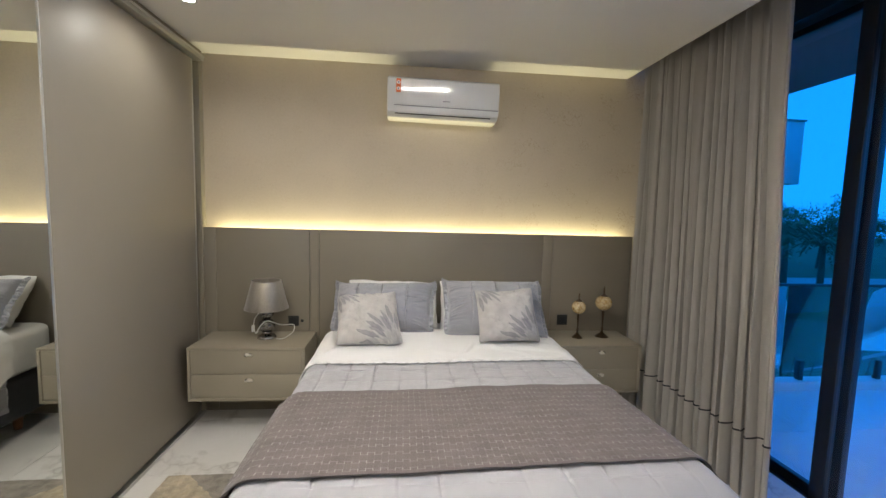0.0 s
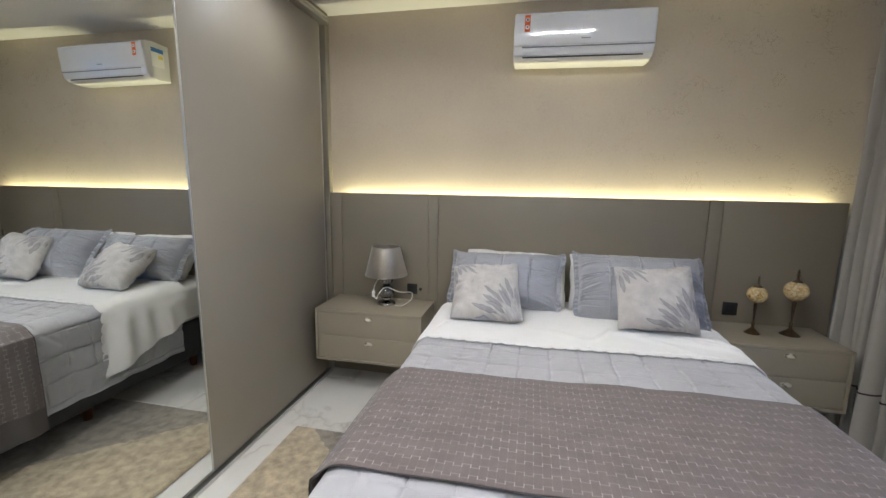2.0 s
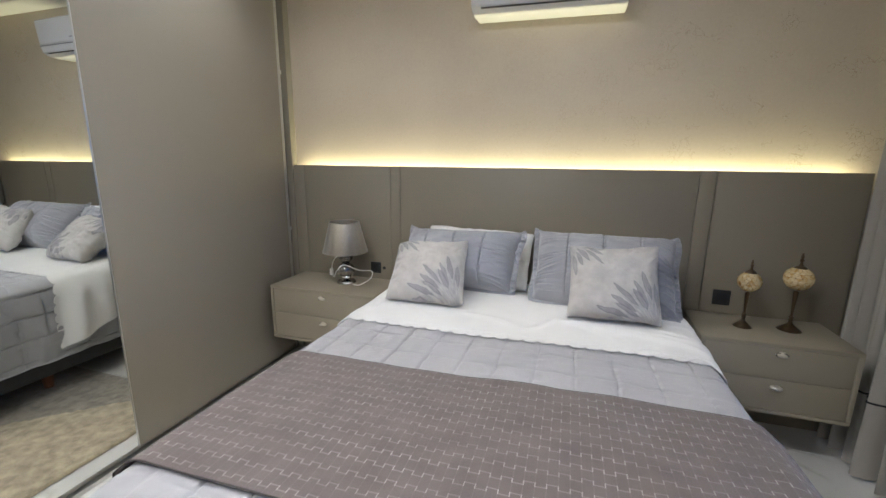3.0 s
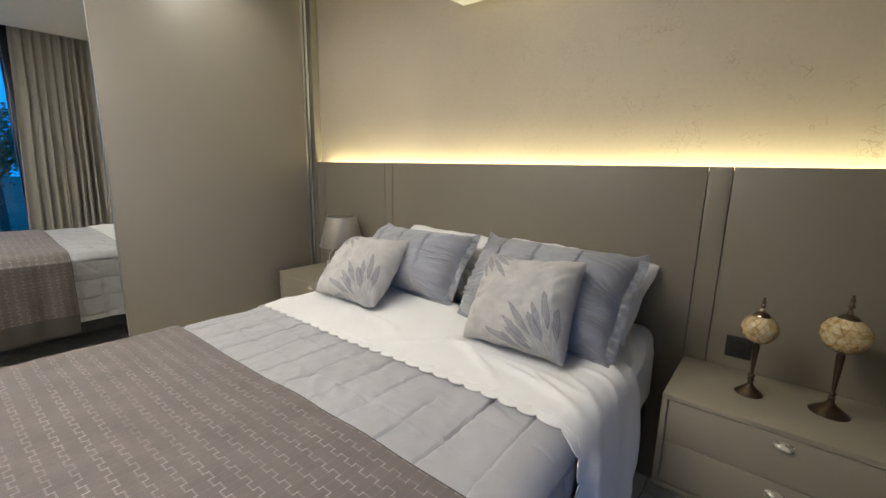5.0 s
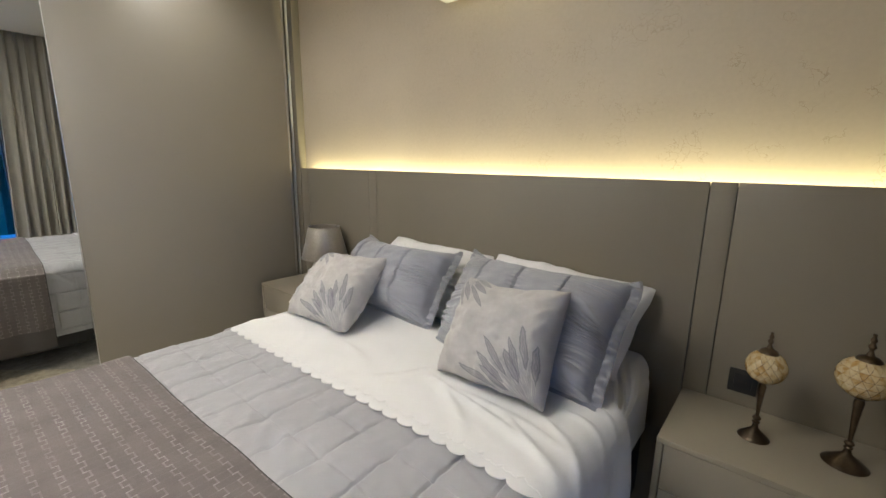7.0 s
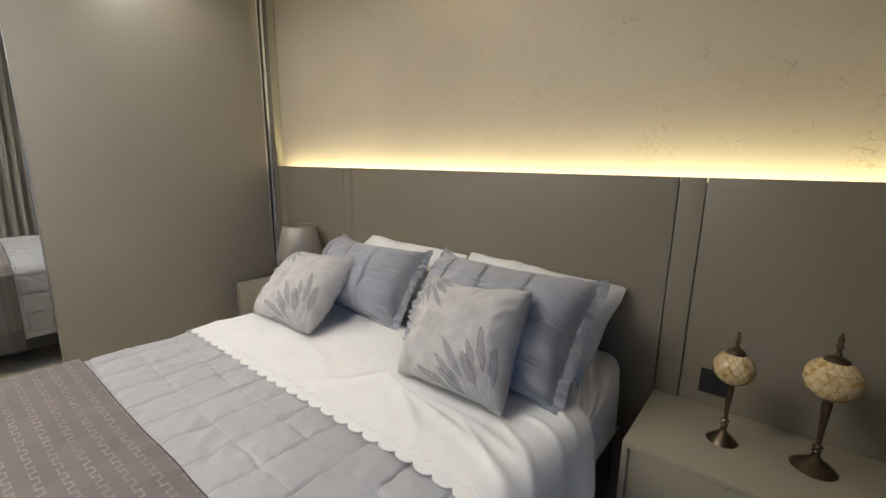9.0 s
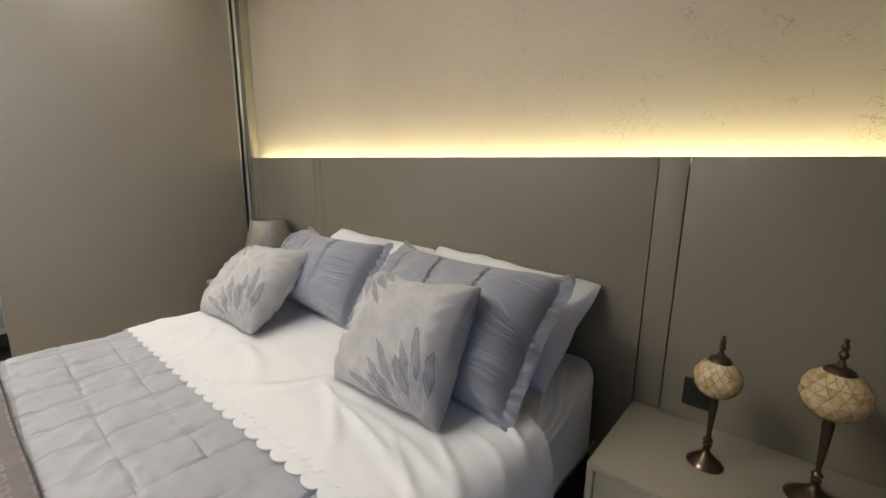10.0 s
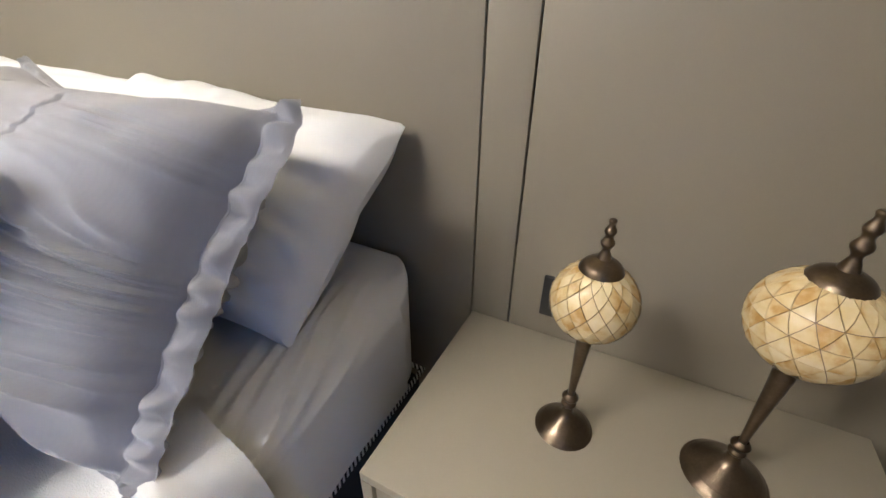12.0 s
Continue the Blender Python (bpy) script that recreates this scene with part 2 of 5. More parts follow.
def runner_material():
    """Taupe weave with pale stepped key lines; coordinates are metres of cloth."""
    m = material("taupe_jacquard", (0.131, 0.108, 0.101), 0.75, vary=0.14, scale=14, fine=420, bump=0.35, sheen=0.15, coords="UV")
    nt = m.node_tree
    N, L = nt.nodes, nt.links
    b = N["Principled BSDF"]
    tc = N.new("ShaderNodeTexCoord")
    sep = N.new("ShaderNodeSeparateXYZ")
    L.new(tc.outputs["UV"], sep.inputs[0])
    P, Q, A, W = 0.047, 0.041, 0.0052, 0.0019
    u = math_node(nt, "DIVIDE", sep.outputs[0], P)
    v = math_node(nt, "DIVIDE", sep.outputs[1], Q)
    row = math_node(nt, "FLOOR", v)
    fv = math_node(nt, "MULTIPLY", math_node(nt, "SUBTRACT", math_node(nt, "FRACT", v), 0.5), Q)
    odd = math_node(nt, "MULTIPLY", math_node(nt, "MODULO", row, 2.0), 0.5)
    fu = math_node(nt, "FRACT", math_node(nt, "ADD", u, odd))
    sgn = math_node(nt, "MULTIPLY_ADD", math_node(nt, "GREATER_THAN", fu, 0.5), 2 * A, -A)
    flat = math_node(nt, "LESS_THAN", math_node(nt, "ABSOLUTE", math_node(nt, "SUBTRACT", fv, sgn)), W)
    half = math_node(nt, "FRACT", math_node(nt, "MULTIPLY", fu, 2.0))
    near = math_node(nt, "MULTIPLY", math_node(nt, "MINIMUM", half, math_node(nt, "SUBTRACT", 1.0, half)), P * 0.5)
    rise = math_node(nt, "MULTIPLY", math_node(nt, "LESS_THAN", near, W * 0.7), math_node(nt, "LESS_THAN", math_node(nt, "ABSOLUTE", fv), A + W))
    full = math_node(nt, "MULTIPLY", math_node(nt, "LESS_THAN", near, W * 0.6), 0.13)
    # rises paler than flats: the sheen of the thread direction, put into the colour
    key = math_node(nt, "MAXIMUM", math_node(nt, "MAXIMUM", math_node(nt, "MULTIPLY", flat, 0.36), rise), full)
    wear = N.new("ShaderNodeTexNoise")
    wear.inputs["Scale"].default_value = 9
    L.new(tc.outputs["UV"], wear.inputs["Vector"])
    key = math_node(nt, "MULTIPLY", key, math_node(nt, "MULTIPLY_ADD", wear.outputs[0], 1.3, -0.05))
    base = [l for l in L if l.to_socket == b.inputs["Base Color"]][0].from_socket
    L.new(mix_color(nt, key, base, (0.39, 0.362, 0.345)), b.inputs["Base Color"])
    return m


M_runner = runner_material()


def striped_satin(name, color, crease):
    """Grey satin cotton with a faint woven stripe."""
    m = material(name, color, 0.5, vary=0.06, scale=5, fine=800, bump=0.4, sheen=0.3, coords="UV", crease=crease)
    nt = m.node_tree
    N, L = nt.nodes, nt.links
    b = N["Principled BSDF"]
    tc = N.new("ShaderNodeTexCoord")
    wv = N.new("ShaderNodeTexWave")
    wv.inputs["Scale"].default_value = 45
    wv.bands_direction = "X"
    L.new(tc.outputs["UV"], wv.inputs["Vector"])
    base = [l for l in L if l.to_socket == b.inputs["Base Color"]][0].from_socket
    dark = mix_color(nt, 1.0, base, (0.98, 0.98, 0.985), "MULTIPLY")
    L.new(mix_color(nt, wv.outputs["Fac"], base, dark), b.inputs["Base Color"])
    return m


M_sham = striped_satin("grey_satin_sham", (0.315, 0.320, 0.352), (7, 2.0))
M_spread = striped_satin("pale_grey_satin", (0.385, 0.382, 0.395), (21, 1.8))


def cushion_material():
    """Pale linen with watercolour petals; coordinates run 0 to 1 over the cushion's front."""
    m = material("pale_linen_petal_print", (0.47, 0.45, 0.425), 0.85, vary=0.11, scale=7, fine=260, bump=0.3, sheen=0.2, coords="UV", crease=(9, 2.0))
    nt = m.node_tree
    N, L = nt.nodes, nt.links
    b = N["Principled BSDF"]
    tc = N.new("ShaderNodeTexCoord")
    wob = N.new("ShaderNodeTexNoise")
    wob.inputs["Scale"].default_value, wob.inputs["Detail"].default_value = 14, 4
    L.new(tc.outputs["UV"], wob.inputs["Vector"])
    color = [l for l in L if l.to_socket == b.inputs["Base Color"]][0].from_socket
    sep = N.new("ShaderNodeSeparateXYZ")
    L.new(tc.outputs["UV"], sep.inputs[0])
    fans = ((0.97, -0.08, 133, 44, 0.66), (0.0, 1.05, -56, 44, 0.48))
    for x, y, mid, half, reach in fans:
        dx, dy = math_node(nt, "SUBTRACT", sep.outputs[0], x), math_node(nt, "SUBTRACT", sep.outputs[1], y)
        r2 = math_node(nt, "SQRT", math_node(nt, "ADD", math_node(nt, "MULTIPLY", dx, dx), math_node(nt, "MULTIPLY", dy, dy)))
        c, s_ = math.cos(radians(mid)), math.sin(radians(mid))
        along = math_node(nt, "ADD", math_node(nt, "MULTIPLY", dx, c), math_node(nt, "MULTIPLY", dy, s_))
        over = math_node(nt, "SUBTRACT", math_node(nt, "MULTIPLY", dy, c), math_node(nt, "MULTIPLY", dx, s_))
        ang = math_node(nt, "ARCTAN2", over, along)
        vec = N.new("ShaderNodeCombineXYZ")
        L.new(math_node(nt, "MULTIPLY", ang, 11.0), vec.inputs[0])
        L.new(math_node(nt, "MULTIPLY", r2, 5.0), vec.inputs[1])
        streak = N.new("ShaderNodeTexNoise")
        streak.inputs["Scale"].default_value, streak.inputs["Detail"].default_value = 1.6, 5
        L.new(vec.outputs[0], streak.inputs["Vector"])
        rs = ramp(nt, [(0.36, (0, 0, 0)), (0.56, (0.75, 0.75, 0.75)), (0.70, (0.25, 0.25, 0.25))])
        L.new(streak.outputs[0], rs.inputs[0])
        reachn = math_node(nt, "MULTIPLY_ADD", wob.outputs[0], 0.3, reach - 0.22)
        near_ = math_node(nt, "MULTIPLY", math_node(nt, "SUBTRACT", reachn, r2), 7.0)
        side_ = math_node(nt, "MULTIPLY", math_node(nt, "SUBTRACT", radians(half), math_node(nt, "ABSOLUTE", ang)), 5.0)
        gate = N.new("ShaderNodeClamp")
        L.new(math_node(nt, "MINIMUM", near_, side_), gate.inputs[0])
        color = mix_color(nt, math_node(nt, "MULTIPLY", math_node(nt, "MULTIPLY", rs.outputs[0], gate.outputs[0]), 0.75), color, (0.20, 0.20, 0.225))
    petals = []
    for k in range(9):
        petals.append((0.97, -0.08, 96 + k * 9.2 + ((k * 7) % 3) * 1.5, 0.31 + 0.03 * ((k * 2) % 3), 0.030 + 0.006 * (k % 2), 0.25 + 0.09 * ((k * 5) % 3) / 2))
    for k in range(7):
        petals.append((0.0, 1.05, -94 + k * 12.0, 0.24 + 0.03 * ((k + 1) % 3), 0.026 + 0.006 * (k % 2), 0.16 + 0.09 * ((k * 2) % 3) / 2))
    for x, y, a, length, width, far in petals:
        cx, cy = x + math.cos(radians(a)) * (far + length / 2), y + math.sin(radians(a)) * (far + length / 2)
        mp = N.new("ShaderNodeMapping")
        mp.vector_type = "TEXTURE"
        mp.inputs["Location"].default_value = (cx, cy, 0)
        mp.inputs["Rotation"].default_value = (0, 0, radians(a))
        mp.inputs["Scale"].default_value = (length / 2, width, 1)
        L.new(tc.outputs["UV"], mp.inputs[0])
        sp = N.new("ShaderNodeSeparateXYZ")
        L.new(mp.outputs[0], sp.inputs[0])
        lens = math_node(nt, "ADD", math_node(nt, "MULTIPLY", sp.outputs[0], sp.outputs[0]), math_node(nt, "ABSOLUTE", sp.outputs[1]))
        edge = math_node(nt, "ADD", lens, math_node(nt, "MULTIPLY_ADD", wob.outputs[0], 1.0, -0.5))
        r = ramp(nt, [(0.0, (0.30, 0.30, 0.30)), (0.22, (0.66, 0.66, 0.66)), (0.5, (0.36, 0.36, 0.36)), (0.82, (0.85, 0.85, 0.85)), (1.0, (0, 0, 0))])
        L.new(edge, r.inputs[0])
        color = mix_color(nt, r.outputs[0], color, (0.165, 0.165, 0.19))
    L.new(color, b.inputs["Base Color"])
    return m


M_cushion = cushion_material()
M_eyelet = material("eyelet_shadow_grey", (0.22, 0.22, 0.24), 0.9)


def rug_material():
    """Short pile in beige and taupe fields split along slanting lines."""
    m = material("beige_pile", (0.40, 0.33, 0.225), 0.95, vary=0.32, scale=22, fine=160, bump=0.6, sheen=0.4)
    nt = m.node_tree
    N, L = nt.nodes, nt.links
    b = N["Principled BSDF"]
    tc = N.new("ShaderNodeTexCoord")
    sep = N.new("ShaderNodeSeparateXYZ")
    L.new(tc.outputs["Object"], sep.inputs[0])
    wob = N.new("ShaderNodeTexNoise")
    wob.inputs["Scale"].default_value = 40
    L.new(tc.outputs["Object"], wob.inputs["Vector"])
    jit = math_node(nt, "MULTIPLY_ADD", wob.outputs[0], 0.05, -0.025)
    x = math_node(nt, "ADD", sep.outputs[0], jit)
    y = sep.outputs[1]
    one = math_node(nt, "GREATER_THAN", math_node(nt, "ADD", math_node(nt, "MULTIPLY", math_node(nt, "ADD", x, 1.15), 0.93), math_node(nt, "SUBTRACT", y, 2.56)), 0.0)
    two = math_node(nt, "GREATER_THAN", math_node(nt, "SUBTRACT", math_node(nt, "SUBTRACT", 0.75, y), math_node(nt, "MULTIPLY", x, 0.9)), 0.62)
    mask = math_node(nt, "MAXIMUM", one, two)
    base = [l for l in L if l.to_socket == b.inputs["Base Color"]][0].from_socket
    grey = mix_color(nt, 1.0, base, (0.56, 0.60, 0.72), "MULTIPLY")
    L.new(mix_color(nt, mask, base, grey), b.inputs["Base Color"])
    return m


M_rug = rug_material()


def mosaic_material():
    """Shell-like glass pieces, cream clouded with amber, each its own shade."""
    m = material("cream_amber_glass_piece", (0.6, 0.45, 0.25), 0.18, bump=0.03, coat=0.6)
    nt = m.node_tree
    N, L = nt.nodes, nt.links
    b = N["Principled BSDF"]
    tc = N.new("ShaderNodeTexCoord")
    oi = N.new("ShaderNodeObjectInfo")
    cloud = N.new("ShaderNodeTexNoise")
    cloud.noise_dimensions = "4D"
    cloud.inputs["Scale"].default_value, cloud.inputs["Detail"].default_value = 38, 6
    L.new(tc.outputs["Object"], cloud.inputs["Vector"])
    L.new(math_node(nt, "MULTIPLY", oi.outputs["Random"], 0.5), cloud.inputs["W"])
    f = math_node(nt, "ADD", cloud.outputs[0], math_node(nt, "MULTIPLY_ADD", oi.outputs["Random"], 0.05, -0.03))
    r = ramp(nt, [(0.34, (0.64, 0.53, 0.32)), (0.50, (0.57, 0.43, 0.22)), (0.60, (0.44, 0.27, 0.09)), (0.72, (0.30, 0.15, 0.045))])
    L.new(f, r.inputs[0])
    L.new(r.outputs[0], b.inputs["Base Color"])
    return m


M_mosaic = mosaic_material()
M_grout = material("dark_grout", (0.13, 0.082, 0.04), 0.7, vary=0.2)


def stripe_material():
    m = material("striped_piping", (0.5, 0.5, 0.5), 0.8, coords="UV")
    nt = m.node_tree
    b = nt.nodes["Principled BSDF"]
    tc = nt.nodes.new("ShaderNodeTexCoord")
    sep = nt.nodes.new("ShaderNodeSeparateXYZ")
    nt.links.new(tc.outputs["Object"], sep.inputs[0])
    s = math_node(nt, "FRACT", math_node(nt, "MULTIPLY", math_node(nt, "ADD", sep.outputs[1], sep.outputs[0]), 90.0))
    nt.links.new(mix_color(nt, math_node(nt, "GREATER_THAN", s, 0.5), (0.02, 0.02, 0.02), (0.7, 0.7, 0.68)), b.inputs["Base Color"])
    return m


M_piping = stripe_material()

# ---- mesh helpers ----


def finish(bm, name, mat, smooth=True):
    me = bpy.data.meshes.new(name)
    bm.to_mesh(me)
    bm.free()
    me.materials.append(mat)
    if smooth:
        me.shade_smooth()
        me.set_sharp_from_angle(angle=radians(38))
    return me


def thing(name, at, label, category, group="", kind=""):
    ob = new(name)
    ob.empty_display_size = 0.1
    ob.location = at
    return tagged(ob, label, category, group, kind)


def part(name, bm, mat, parent, label="", smooth=True):
    """Links a bmesh, in world metres, as one mesh under a thing or a part."""
    me = bm if isinstance(bm, bpy.types.Mesh) else finish(bm, name, mat, smooth)
    ob = new(name, me)
    ob.parent = parent
    if parent.data is None:
        ob.matrix_parent_inverse = Matrix.Translation(-parent.location)
    return tagged(ob, label)


def solo(name, bm, mat, label, category, kind="", group="", smooth=True):
    return tagged(new(name, finish(bm, name, mat, smooth)), label, category, group, kind)


def box(lo, hi, bevel=0.0, seg=2, bm=None):
    b2 = bmesh.new()
    bmesh.ops.create_cube(b2, size=1)
    for v in b2.verts:
        v.co = Vector([lo[i] + (v.co[i] + 0.5) * (hi[i] - lo[i]) for i in range(3)])
    if bevel:
        bmesh.ops.bevel(b2, geom=b2.edges[:], offset=bevel, segments=seg, profile=0.5, affect="EDGES")
    if bm is None:
        return b2
    me = bpy.data.meshes.new("tmp")
    b2.to_mesh(me)
    b2.free()
    bm.from_mesh(me)
    bpy.data.meshes.remove(me)
    return bm


def lathe(profile, at=(0, 0, 0), seg=40, bm=None):
    """A turned body round a vertical axis from (radius, height) pairs."""
    bm = bm or bmesh.new()
    rings = []
    for r, z in profile:
        if r < 1e-5:
            rings.append([bm.verts.new((at[0], at[1], at[2] + z))])
        else:
            rings.append([bm.verts.new((at[0] + r * math.cos(2 * math.pi * k / seg), at[1] + r * math.sin(2 * math.pi * k / seg), at[2] + z)) for k in range(seg)])
    for a, b in zip(rings, rings[1:]):
        for k in range(seg):
            j = (k + 1) % seg
            if len(a) == 1 and len(b) == 1:
                continue
            if len(a) == 1:
                bm.faces.new((a[0], b[j], b[k]))
            elif len(b) == 1:
                bm.faces.new((a[k], a[j], b[0]))
            else:
                bm.faces.new((a[k], a[j], b[j], b[k]))
    bmesh.ops.recalc_face_normals(bm, faces=bm.faces[:])
    return bm


def smooth_profile(points, n=6):
    """A rounded line through (radius, height) pairs."""
    out = []
    p = [points[0]] + list(points) + [points[-1]]
    for i in range(1, len(p) - 2):
        for k in range(n):
            t = k / n
            out.append(tuple(max(0.0, 0.5 * (2 * p[i][c] + (p[i + 1][c] - p[i - 1][c]) * t + (2 * p[i - 1][c] - 5 * p[i][c] + 4 * p[i + 1][c] - p[i + 2][c]) * t * t + (3 * p[i][c] - p[i - 1][c] - 3 * p[i + 1][c] + p[i + 2][c]) * t ** 3)) if c == 0 else
                             0.5 * (2 * p[i][c] + (p[i + 1][c] - p[i - 1][c]) * t + (2 * p[i - 1][c] - 5 * p[i][c] + 4 * p[i + 1][c] - p[i + 2][c]) * t * t + (3 * p[i][c] - p[i - 1][c] - 3 * p[i + 1][c] + p[i + 2][c]) * t ** 3) for c in range(2)))
    out.append(points[-1])
    return out


def sheet(fn, nu, nv, thick=0.0, uv=None, name="sheet", mat=None):
    """A cloth from fn(i/nu, j/nv) -> place, with a thickness and metre coordinates."""
    P = [[Vector(fn(i / nu, j / nv)) for j in range(nv + 1)] for i in range(nu + 1)]
    bm = bmesh.new()
    lay = bm.loops.layers.uv.new("UVMap")
    V = [[bm.verts.new(p) for p in col] for col in P]

    def coords(i, j):
        return uv(i / nu, j / nv) if uv else (i / nu, j / nv)
    for i in range(nu):
        for j in range(nv):
            f = bm.faces.new((V[i][j], V[i + 1][j], V[i + 1][j + 1], V[i][j + 1]))
            for loop, (a, b) in zip(f.loops, ((i, j), (i + 1, j), (i + 1, j + 1), (i, j + 1))):
                loop[lay].uv = coords(a, b)
    if thick:
        bm.normal_update()
        low = [[bm.verts.new(V[i][j].co - V[i][j].normal * thick) for j in range(nv + 1)] for i in range(nu + 1)]

        def quad(ids, vs):
            f = bm.faces.new(vs)
            for loop, (a, b) in zip(f.loops, ids):
                loop[lay].uv = coords(a, b)
        for i in range(nu):
            for j in range(nv):
                quad(((i, j), (i, j + 1), (i + 1, j + 1), (i + 1, j)), (low[i][j], low[i][j + 1], low[i + 1][j + 1], low[i + 1][j]))
        for i in range(nu):
            quad(((i, 0), (i, 0), (i + 1, 0), (i + 1, 0)), (V[i][0], low[i][0], low[i + 1][0], V[i + 1][0]))
            quad(((i, nv), (i + 1, nv), (i + 1, nv), (i, nv)), (V[i][nv], V[i + 1][nv], low[i + 1][nv], low[i][nv]))
        for j in range(nv):
            quad(((0, j), (0, j + 1), (0, j + 1), (0, j)), (V[0][j], V[0][j + 1], low[0][j + 1], low[0][j]))
            quad(((nu, j), (nu, j), (nu, j + 1), (nu, j + 1)), (V[nu][j], low[nu][j], low[nu][j + 1], V[nu][j + 1]))
    return bm


def tube(points, radius, seg=8, bm=None):
    """A round cord along points."""
    bm = bm or bmesh.new()
    pts = [Vector(p) for p in points]
    rings = []
    for i, p in enumerate(pts):
        d = (pts[min(i + 1, len(pts) - 1)] - pts[max(i - 1, 0)]).normalized()
        a = d.cross(Vector((0, 0, 1)))
        a = a.normalized() if a.length > 1e-4 else Vector((1, 0, 0))
        b = d.cross(a).normalized()
        r = radius(i / (len(pts) - 1)) if callable(radius) else radius
        rings.append([bm.verts.new(p + r * (math.cos(2 * math.pi * k / seg) * a + math.sin(2 * math.pi * k / seg) * b)) for k in range(seg)])
    for p, q in zip(rings, rings[1:]):
        for k in range(seg):
            bm.faces.new((p[k], p[(k + 1) % seg], q[(k + 1) % seg], q[k]))
    bm.faces.new(rings[0][::-1])
    bm.faces.new(rings[-1])
    bmesh.ops.recalc_face_normals(bm, faces=bm.faces[:])
    return bm


def n3(x, y, z=0.0):
    return noise.noise((x, y, z))


# ---- room ----
BACK, WALL, HB = -2.4, 3.40, 3.35
floor = solo("floor", box((-2.2, BACK, -0.20), (2.285, 3.6, -0.008)), M_groove, "bed of the white marble-look floor tiles", "floor", "structure")
solo("wall_north", box((-2.2, WALL, -0.2), (2.6, 3.6, 2.95)), M_plaster, "beige marbled plaster wall behind the bed", "wall", "structure")
solo("wall_south", box((-2.2, BACK - 0.15, -0.2), (2.6, BACK, 2.95)), M_room, "plain beige painted wall", "wall", "structure")
solo("wall_west", box((-2.3, BACK, -0.2), (-2.2, 3.6, 2.95)), M_room, "plain beige painted wall behind the wardrobe", "wall", "structure")
bm = box((2.285, BACK, -0.2), (2.50, -0.75, 2.95))
box((2.285, -0.75, 2.845), (2.50, 3.22, 2.95), bm=bm)
solo("wall_east", bm, M_room, "beige painted wall with a wide balcony opening", "wall", "structure")
solo("wall_pier", box((2.02, 3.225, -0.2), (2.50, 3.398, 2.95), 0.003), M_plaster, "beige plastered pier beside the balcony window", "wall", "structure")
solo("ceiling", box((-2.2, BACK, CEIL), (1.735, WALL, 2.95)), M_ceiling, "smooth white plasterboard ceiling with a curtain recess", "ceiling", "structure")
solo("ceiling_recess", box((1.7355, BACK, 2.84), (2.50, 3.225, 2.95)), M_ceiling, "white top of the curtain recess", "ceiling", "structure")

# ---- wardrobe with sliding doors ----
wardrobe = thing("wardrobe", (-1.8, 1.4, 0), "built-in taupe wardrobe with one satin and one mirrored sliding door", "wardrobe")
part("carcass", box((-2.19, -1.2, 0.0), (-1.52, 3.395, 2.50)), M_lacquer, wardrobe)
door = part("sliding_door", box((-1.4345, 2.087, 0.035), (-1.420, 3.275, 2.512), 0.002), M_panel, wardrobe, "satin taupe sliding door leaf")
for y0, y1 in ((2.0830, 2.0865), (3.2755, 3.290)):
    bm = box((-1.4350, y0, 0.03), (-1.4185, y1, 2.512), 0.001)
    part("edge_profile", bm, M_alu, door, "slim aluminium edge profile")
leaf = part("mirror_door", box((-1.455, 0.79, 0.03), (-1.4275, 2.0825, 2.512)), M_alu, wardrobe, "mirrored sliding door leaf")
part("mirror_pane", box((-1.4272, 0.80, 0.045), (-1.4235, 2.0825, 2.500)), M_mirror, leaf, "clear silvered mirror")
leaf2 = part("rear_door", box((-1.436, -1.2, 0.035), (-1.412, 0.78, 2.512), 0.002), M_panel, wardrobe, "satin taupe sliding door leaf")
bm = box((-1.50, -1.2, 2.516), (-1.372, 3.345, 2.552), 0.002)
box((-1.372, -1.2, 2.536), (-1.366, 3.345, 2.552), bm=bm)
part("top_rail", bm, M_alu, wardrobe, "brushed aluminium sliding rail")
part("soffit", box((-1.50, -1.2, 2.553), (-1.392, 3.36, 2.589)), M_lacquer, wardrobe)
bm = box((-1.50, -1.2, 0.0), (-1.400, 3.33, 0.010), 0.001)
for xx in (-1.490, -1.446, -1.404):
    box((xx - 0.003, -1.2, 0.010), (xx + 0.003, 3.33, 0.020), bm=bm)
part("floor_track", bm, M_alu, wardrobe, "aluminium floor track")
part("end_filler", box((-1.52, 3.3425, 0.0), (-1.404, 3.398, 2.552), 0.001), M_lacquer, wardrobe)
jamb = part("jamb_profile", box((-1.466, 3.321, 0.022), (-1.450, 3.339, 2.512), 0.0015), M_jamb, wardrobe, "slim white aluminium jamb profile")
for zc in (0.92, 1.98):
    part("clip", box((-1.4495, 3.319, zc - 0.012), (-1.440, 3.337, zc + 0.012), 0.001), M_jamb, jamb, "small pale profile clip")

# ---- headboard ----
headboard = thing("headboard_panelling", (0.25, 3.36, 0), "taupe lacquered wall panelling used as headboard, with fine grooves", "headboard")
part("backing", box((-1.402, 3.3655, 0.0), (1.84, 3.3690, 1.355)), M_groove, headboard)
cuts = [-1.403, -1.318, -0.658, -0.587, 1.117, 1.195, 1.840]
for a, b in zip(cuts, cuts[1:]):
    part("panel", box((a + 0.0016, HB, 0.0), (b - 0.0016, HB + 0.0155, 1.37), 0.0015), M_lacquer, headboard)
part("led_ledge", box((-1.402, 3.3692, 1.270), (1.84, 3.3995, 1.280)), M_alu, headboard, "aluminium ledge of the hidden light strip")


